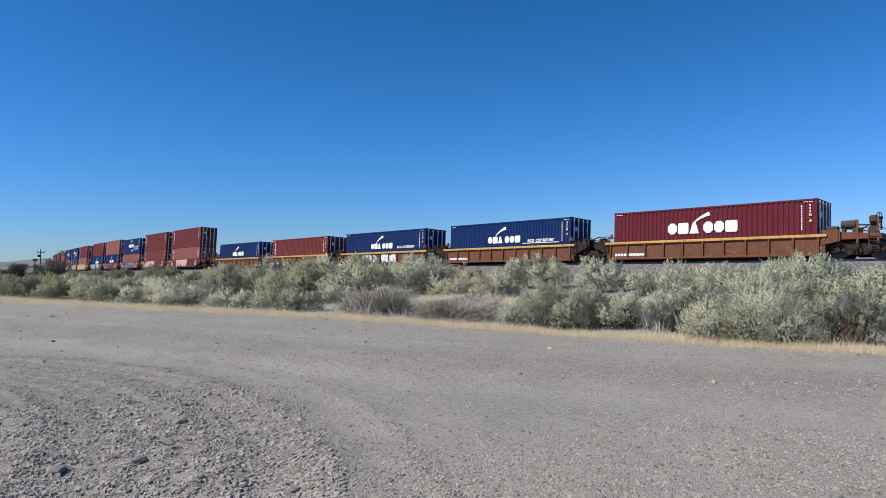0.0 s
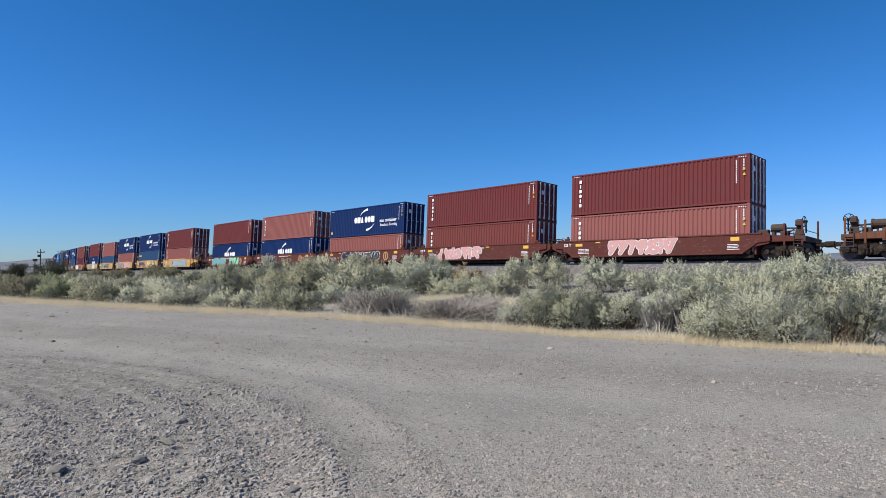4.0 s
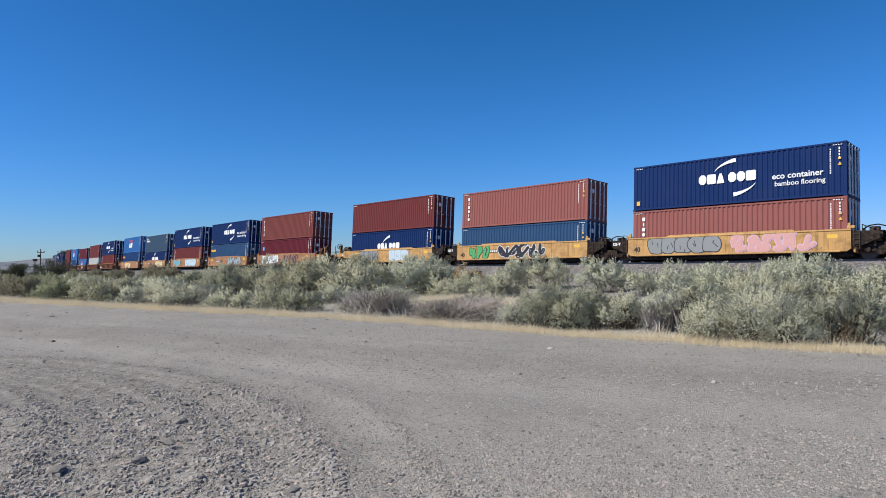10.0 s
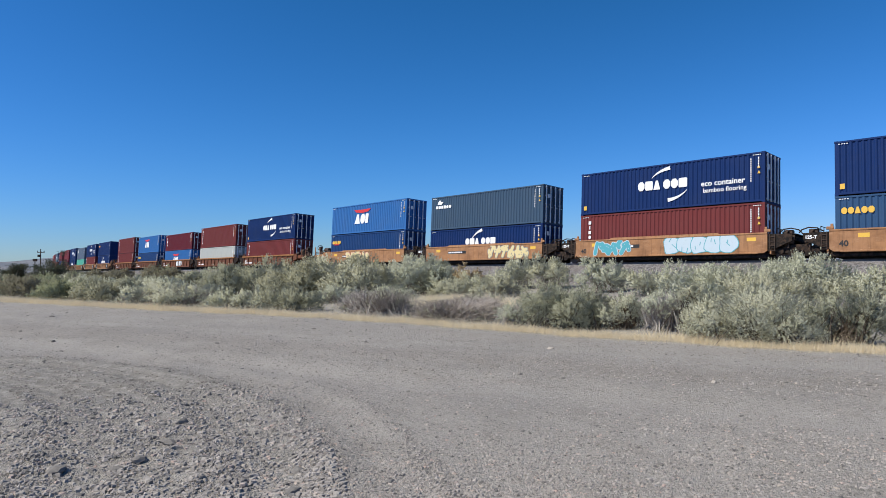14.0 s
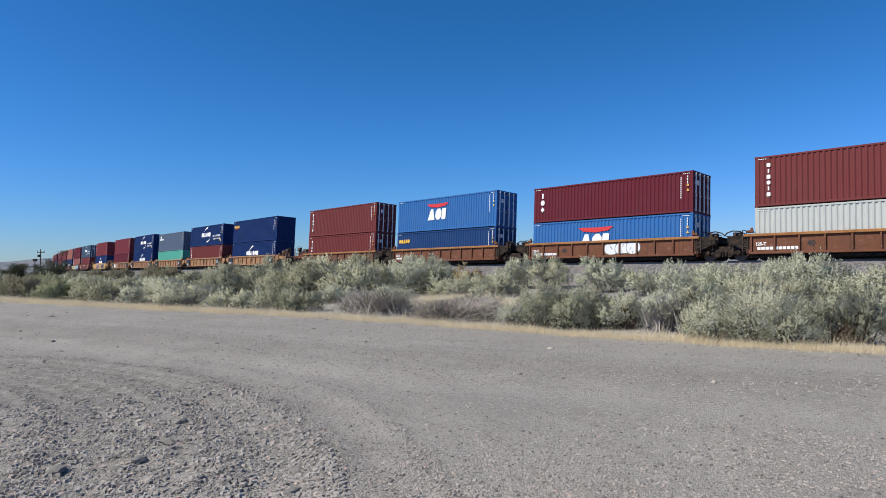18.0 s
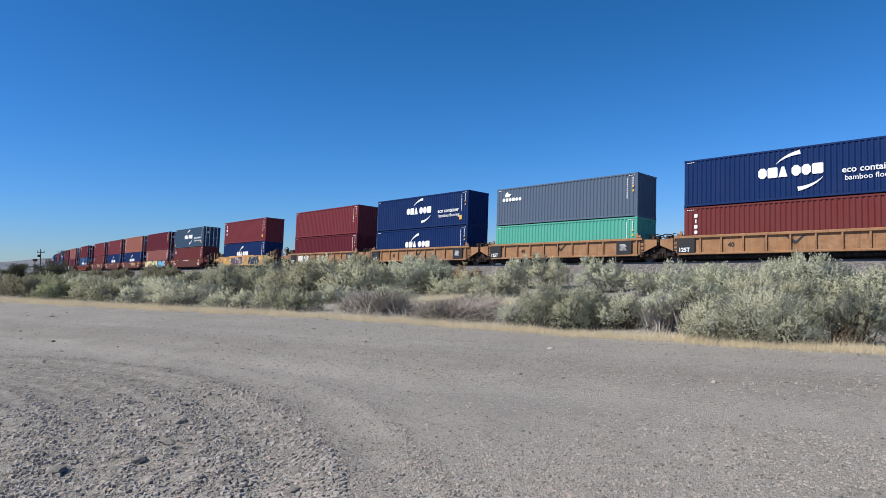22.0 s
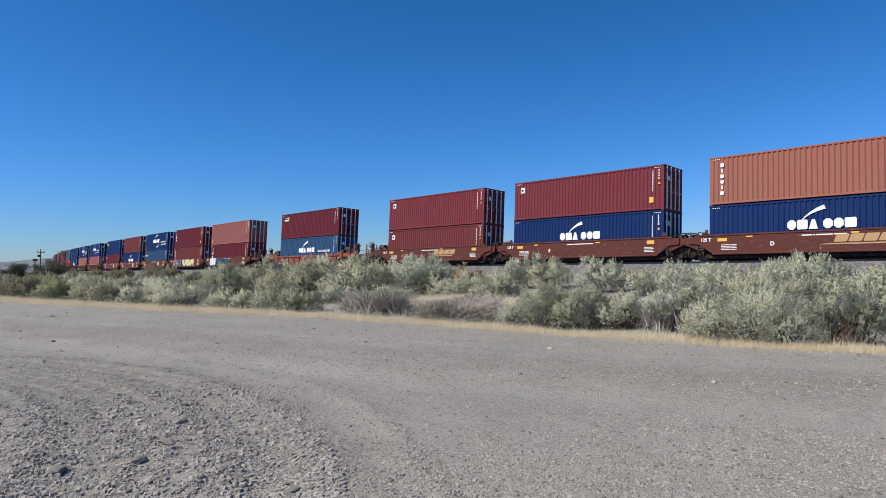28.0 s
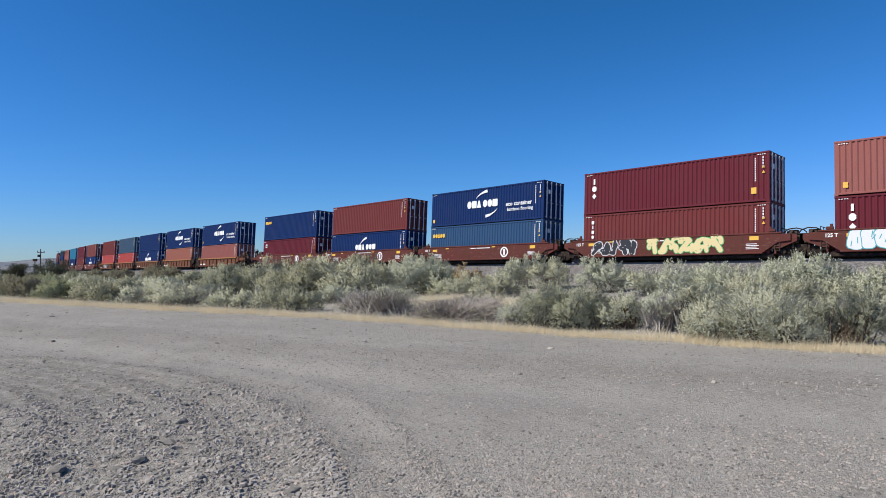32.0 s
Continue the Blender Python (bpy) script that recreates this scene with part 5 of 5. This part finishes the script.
# ---- dry grass, pebbles and rocks ----
def grass(name, xs, ys, hs, seed, label):
    r = np.random.default_rng(seed)
    n = len(xs)
    base = np.stack([xs, ys, ground_z(xs, ys) - 0.01], 1)
    lean = r.normal(size=(n, 3)) * 0.55
    lean[:, 2] = 1
    tip = base + lean * hs[:, None]
    a = r.uniform(0, 2 * math.pi, n)
    side = np.stack([np.cos(a), np.sin(a), np.zeros(n)], 1) * (0.002 + 0.006 * hs[:, None])
    v = np.stack([base - side, base + side, tip], 1).reshape(-1, 3)
    tri = np.arange(3 * n).reshape(n, 3)
    tagged(new(name, mesh_np(name, v, tri, STRAW)), label, "grass", kind="stuff")


gr = np.random.default_rng(3)
tx = -110 * gr.uniform(0, 1, 6500) ** 1.6 + 8
ty = verge(tx) + np.abs(gr.normal(0, 0.33, len(tx))) + 0.12 * np.sin(tx * 1.7)
th = gr.uniform(0.07, 0.16, len(tx)) * (1 + 0.02 * np.abs(tx)) * np.where(gr.uniform(0, 1, len(tx)) < 0.12, 1.6, 1.0)
gi = np.repeat(np.arange(len(tx)), 34)
spread = 0.06 + 0.5 * th[gi]
gx, gy = tx[gi] + gr.normal(0, 1, len(gi)) * spread, ty[gi] + gr.normal(0, 1, len(gi)) * spread
grass("verge_grass", gx, gy, th[gi] * gr.uniform(0.45, 1.15, len(gi)), 4, "strip of dry straw-coloured grass along the road verge")
px = np.concatenate([gr.normal(-20.6, 1.3, 40000), gr.uniform(-60, 6, 24000)])
py = np.concatenate([gr.normal(21.0, 1.3, 40000), verge(px[40000:]) + gr.uniform(0.8, 14, 24000)])
grass("scrub_grass", px, py, np.where(np.arange(len(px)) < 40000, gr.uniform(0.15, 0.5, len(px)), gr.uniform(0.08, 0.3, len(px))), 5, "patches of dry straw-coloured grass among the shrubs")


def pebbles(n, seed, coarse=False, far=False):
    r = np.random.default_rng(seed)
    d = 3.8 / (1 - (0.6 if coarse else 0.78) * r.uniform(0, 1, n))
    a = np.where(r.uniform(0, 1, n) < 0.82, YAW + r.uniform(-0.66, 0.66, n), r.uniform(-3.14, 3.14, n))
    x, y = d * np.sin(a), d * np.cos(a)
    patch = 0.5 + 0.5 * np.sin(1.1 * x + 0.6 * y) * np.sin(0.9 * y - 0.35 * x + 1)
    s = (0.004 + 0.012 * r.uniform(0, 1, n) ** 2.2) * (0.8 + 0.3 * patch) * (0.7 + d * 0.035)
    if far:
        d = 9 / (1 - 0.82 * r.uniform(0, 1, n))
        x, y = d * np.sin(a), d * np.cos(a)
        s = (0.008 + 0.016 * r.uniform(0, 1, n) ** 2) * (0.7 + 0.025 * d)
        patch = np.full(n, 0.8)
    if coarse:
        s = (0.006 + 0.017 * r.uniform(0, 1, n) ** 2.6) * np.where(np.hypot(x - TURN[0], y - TURN[1]) < 10, 1.5, 0.95)
        patch = patch * 0.9 - 0.45
    across = y - 0.26 * x + 0.3 * np.sin(0.5 * x)
    turn = np.clip(10.4 + 0.4 * np.sin(1.3 * x) - np.hypot(x + 9.1, y + 5.7), 0, 1)
    smooth = np.exp(-((across - 7.8) / 0.7) ** 2) + np.exp(-((across - 12.1) / 0.6) ** 2)
    rim = np.exp(-((np.hypot(x + 9.1, y + 5.7) - 10.1) / 0.4) ** 2)
    keep = (y < verge(x) - 0.1) & (r.uniform(0, 1, n) < ((0.42 if coarse else 0.25) + 0.4 * patch + 0.5 * turn + 0.4 * rim) * (1 - 0.75 * np.clip(smooth, 0, 1)))
    x, y, s = x[keep], y[keep], s[keep]
    n = len(x)
    octa = np.array([(1, 0, -0.3), (0.35, 0.9, -0.3), (-0.8, 0.6, -0.3), (-0.8, -0.6, -0.3), (0.3, -0.95, -0.3), (0.05, 0, 0.75)])
    f0 = np.array([(0, 1, 5), (1, 2, 5), (2, 3, 5), (3, 4, 5), (4, 0, 5)])
    if coarse:
        # chunky stones with a flat broken top
        octa = np.array([(1, 0.1, -0.3), (0, 0.9, -0.3), (-1, 0.1, -0.3), (0, -0.9, -0.3), (0.62, 0.1, 0.6), (0, 0.6, 0.5), (-0.6, 0, 0.62), (0, -0.55, 0.45)])
        f0 = np.array([(4, 5, 6), (4, 6, 7)] + [t for i in range(4) for t in ((i, (i + 1) % 4, 4 + (i + 1) % 4), (i, 4 + (i + 1) % 4, 4 + i))])
    k = len(octa)
    v = octa[None] * np.array([1, 1, 0.62]) * (1 + 0.22 * r.normal(size=(n, k, 1))) * s[:, None, None]
    t = r.uniform(0, 2 * math.pi, n)
    c, q = np.cos(t)[:, None], np.sin(t)[:, None]
    v = np.stack([v[..., 0] * c - v[..., 1] * q, v[..., 0] * q + v[..., 1] * c, v[..., 2]], -1)
    v += np.stack([x, y, ground_z(x, y) + s * 0.15], 1)[:, None]
    f = f0[None] + (np.arange(n) * k)[:, None, None]
    tagged(new("road_pebbles", mesh_np("pebbles", v.reshape(-1, 3), f.reshape(-1, 3), FAR_PEBBLE if far else PEBBLE)), "loose grey and buff pebbles on the gravel road", "gravel", kind="stuff")


pebbles(115000, 11)
pebbles(75000, 12, True)
pebbles(36000, 13, far=True)


def make_rock(x, y, s, seed, material, label):
    bm = bmesh.new()
    bmesh.ops.create_icosphere(bm, subdivisions=1 if s < 0.05 else 2, radius=1)
    r = random.Random(seed)
    off = Vector((r.uniform(0, 50), r.uniform(0, 50), 0))
    cuts = [(Vector((r.gauss(0, 1), r.gauss(0, 1), r.gauss(0.4, 0.8))).normalized(), r.uniform(0.55, 0.85)) for _ in range(9)]
    sx, sy, sz = s * r.uniform(0.95, 1.3), s * r.uniform(0.7, 1.0), s * r.uniform(0.4, 0.62)
    for v in bm.verts:
        k = 1 + 0.35 * noise.noise(v.co * 1.3 + off) + 0.12 * noise.noise(v.co * 3.5 + off)
        p = v.co * k
        for n, far_out in cuts:
            p -= n * max(0.0, p.dot(n) - far_out)
        v.co = Vector((p.x * sx, p.y * sy, max(p.z, -0.4) * sz))
    me = bpy.data.meshes.new("rock")
    bm.to_mesh(me)
    bm.free()
    me.materials.append(material)
    ob = new("rock", me)
    ob.matrix_basis = pose(x, y, float(ground_z(np.array([x]), np.array([y]))[0]) + sz * 0.2, 0, 0, r.uniform(0, 360))
    tagged(ob, label, "rock", "loose rocks on the road")


def far_scrub():
    """Low scrub that covers the flat land in the distance."""
    r = np.random.default_rng(21)
    n = 3600
    x = np.concatenate([r.uniform(-420, -95, n // 2), r.uniform(-600, 300, n // 2)])
    y = np.concatenate([r.uniform(10, 60, n // 2), r.uniform(75, 420, n // 2)])
    d = track_gap(x, y)
    keep = (np.abs(d) > 8) & ((y > verge(x) + 2))
    x, y = x[keep], y[keep]
    k = 26
    c = np.repeat(np.stack([x, y, ground_z(x, y)], 1), k, axis=0)
    u = r.normal(size=c.shape)
    u[:, 2] = np.abs(u[:, 2])
    u /= np.linalg.norm(u, axis=1)[:, None]
    size = np.repeat(r.uniform(0.7, 1.5, len(x)), k)[:, None]
    v, f = leaves(c + u * size * np.array([1.2, 1.2, 0.6]), u, 0.6, 0.4, 0.4, r)
    tagged(new("far_scrub", mesh_np("far_scrub", v, f, LEAF_BROWN)), "distant low olive scrub on the desert flat", "scrub", kind="stuff")


far_scrub()
small = random.Random(44)
DARK_STONES = [(-5.52, 1.99, 0.077), (-5.45, 1.81, 0.053), (-5.71, 1.45, 0.065), (-6.64, 2.83, 0.063), (-5.92, 2.4, 0.066), (-4.44, 2.8, 0.057), (-4.03, 2.5, 0.059), (-3.73, 3.12, 0.046), (-12.82, 6.17, 0.052), (-10.11, 4.1, 0.035), (-6.95, 5.19, 0.041), (-7.61, 3.26, 0.046), (-14.91, 9.89, 0.068), (-11.47, 6.14, 0.043), (-6.31, 5.61, 0.033), (-25.36, 6.26, 0.077), (-19.82, 4.19, 0.051), (-16.77, 4.18, 0.058), (-13.14, 3.14, 0.04), (-3.11, 8.27, 0.041), (-5.81, 7.28, 0.048), (-5.21, 7.45, 0.035), (-6.26, 6.75, 0.028), (-4.42, 8.05, 0.03), (-2.73, 7.13, 0.027), (-3.18, 7.43, 0.029), (-2.1, 6.25, 0.035), (-2.53, 4.92, 0.038), (-2.28, 5.3, 0.023), (-3.53, 5.6, 0.025)]
PALE_STONES = [(-3.6, 8.51, 0.066), (-7.12, 2.59, 0.065), (-3.31, 4.88, 0.03), (-3.17, 3.52, 0.028), (-7.64, 10.51, 0.088), (-4.58, 12.25, 0.046), (-3.26, 12.41, 0.043), (-2.74, 8.97, 0.035), (-1.35, 5.2, 0.032), (-1.66, 5.01, 0.028)]
for i, (x, y, s) in enumerate(DARK_STONES):
    make_rock(x, y, s * 1.1, i, ROCK, "dark grey angular rock lying on gravel")
for i in range(150):
    d, a = 5 + 26 * small.random() ** 0.8, YAW + small.uniform(-0.62, 0.62)
    x, y = d * math.sin(a), d * math.cos(a)
    if y < verge(x) - 0.3:
        make_rock(x, y, small.uniform(0.012, 0.03) + 0.0011 * d, 200 + i, ROCK, "small dark stone lying on gravel")
for i, (x, y, s) in enumerate(PALE_STONES):
    make_rock(x, y, s, 60 + i, PALE_ROCK, "pale buff rock lying on gravel")


# ---- the tree and the pole by the bend ----
def make_tree(x, y, wide, high, seed):
    """A straggly many-stemmed tree with thin clumps of leaves along its limbs."""
    ob = new("scrub_tree")
    ob.matrix_basis = pose(x, y, float(ground_z(np.array([x]), np.array([y]))[0]))
    r = np.random.default_rng(seed)
    trunk = Geo()
    tips = []
    for k in range(9):
        a = k * 0.72 + r.uniform(-0.3, 0.3)
        q = r.uniform(0.35, 1.0)
        p0 = Vector((0.15 * math.cos(a), 0.15 * math.sin(a), 0))
        p1 = p0 + Vector((0.22 * wide * q * math.cos(a), 0.22 * wide * q * math.sin(a), high * r.uniform(0.35, 0.5)))
        p2 = p1 + Vector((0.24 * wide * q * math.cos(a + 0.4), 0.24 * wide * q * math.sin(a + 0.4), high * r.uniform(0.1, 0.5)))
        trunk.rod(p0, p1, 0.09, 6, 0.06).rod(p1, p2, 0.06, 6, 0.02)
        tips += [p1, (p1 + p2) / 2, p2]
        for _ in range(3):
            tip = p1.lerp(p2, r.uniform(0.3, 1)) + Vector((r.normal() * 0.35, r.normal() * 0.35, abs(r.normal()) * 0.3))
            trunk.rod(p1.lerp(p2, 0.4), tip, 0.025, 5, 0.01)
            tips.append(tip)
    part("trunk", trunk.mesh("trunk", TWIG), ob)
    pts = np.concatenate([np.array(t) + r.normal(size=(120, 3)) * np.array([0.24, 0.24, 0.16]) for t in tips])
    v, f = leaves(pts, r.normal(size=pts.shape), 0.15, 0.5, 0.3, r)
    part("crown", mesh_np("tree_crown", v, f, TREE_LEAF), ob)
    tagged(ob, "dark straggly desert tree beside the railway bend", "tree")


def make_pole(x, y):
    ob = new("utility_pole")
    ob.matrix_basis = pose(x, y, 0, 0, 0, 50)
    part("mast", Geo().rod((0, 0, -0.2), (0, 0, 6.25), 0.13, 8, 0.09).mesh("mast", TWIG), ob)
    part("crossarm", Geo().box((0, 0.1, 5.6), (1.4, 0.12, 0.14), 0.02).mesh("crossarm", TWIG), ob)
    for k in (-0.6, 0, 0.6):
        part("insulator", Geo().rod((k, 0.1, 5.66), (k, 0.1, 5.95), 0.09, 8, 0.05).mesh("insulator", BLACK), ob)
    part("lamp_box", Geo().box((-0.2, -0.15, 4.9), (0.5, 0.3, 0.5), 0.06).mesh("lamp_box", BLACK), ob)
    tagged(ob, "weathered timber line pole with a crossarm", "pole")


def make_cabinet(x, y):
    ob = new("signal_box")
    ob.matrix_basis = pose(x, y, 0, 0, 0, 30)
    part("post", Geo().rod((0, 0, -0.2), (0, 0, 3.8), 0.08, 8).mesh("post", BLACK), ob)
    part("housing", Geo().box((0, 0, 4.05), (0.75, 0.4, 0.5), 0.06).mesh("housing", BLACK), ob)
    tagged(ob, "small dark signal box on a steel post", "signal")


make_tree(-79.5, 19.6, 4.6, 3.1, 77)
make_tree(-81.5, 16.6, 2.6, 2.5, 78)
make_pole(-148.6, 34.7)
make_cabinet(-148.2, 33.65)


# ---- motion of the train ----
def motions():
    for ob, s, z in riders:
        walk(ob, [(t, track_pose(s + SPEED * t) @ pose(0, 0, z)) for t in range(33)])
    turn = math.degrees(SPEED / FPS / 0.457)
    keyed = {}
    for ob, dx in wheels:
        if dx not in keyed:
            walk(ob, [(k / FPS, pose(dx, 0, 0.457, 0, (k * turn) % 360, 0)) for k in range(32 * FPS + 1)])
            keyed[dx] = ob.animation_data
        else:
            ob.rotation_mode = "QUATERNION"
            keys = ob.animation_data_create()
            keys.action, keys.action_slot = keyed[dx].action, keyed[dx].action_slot


motions()
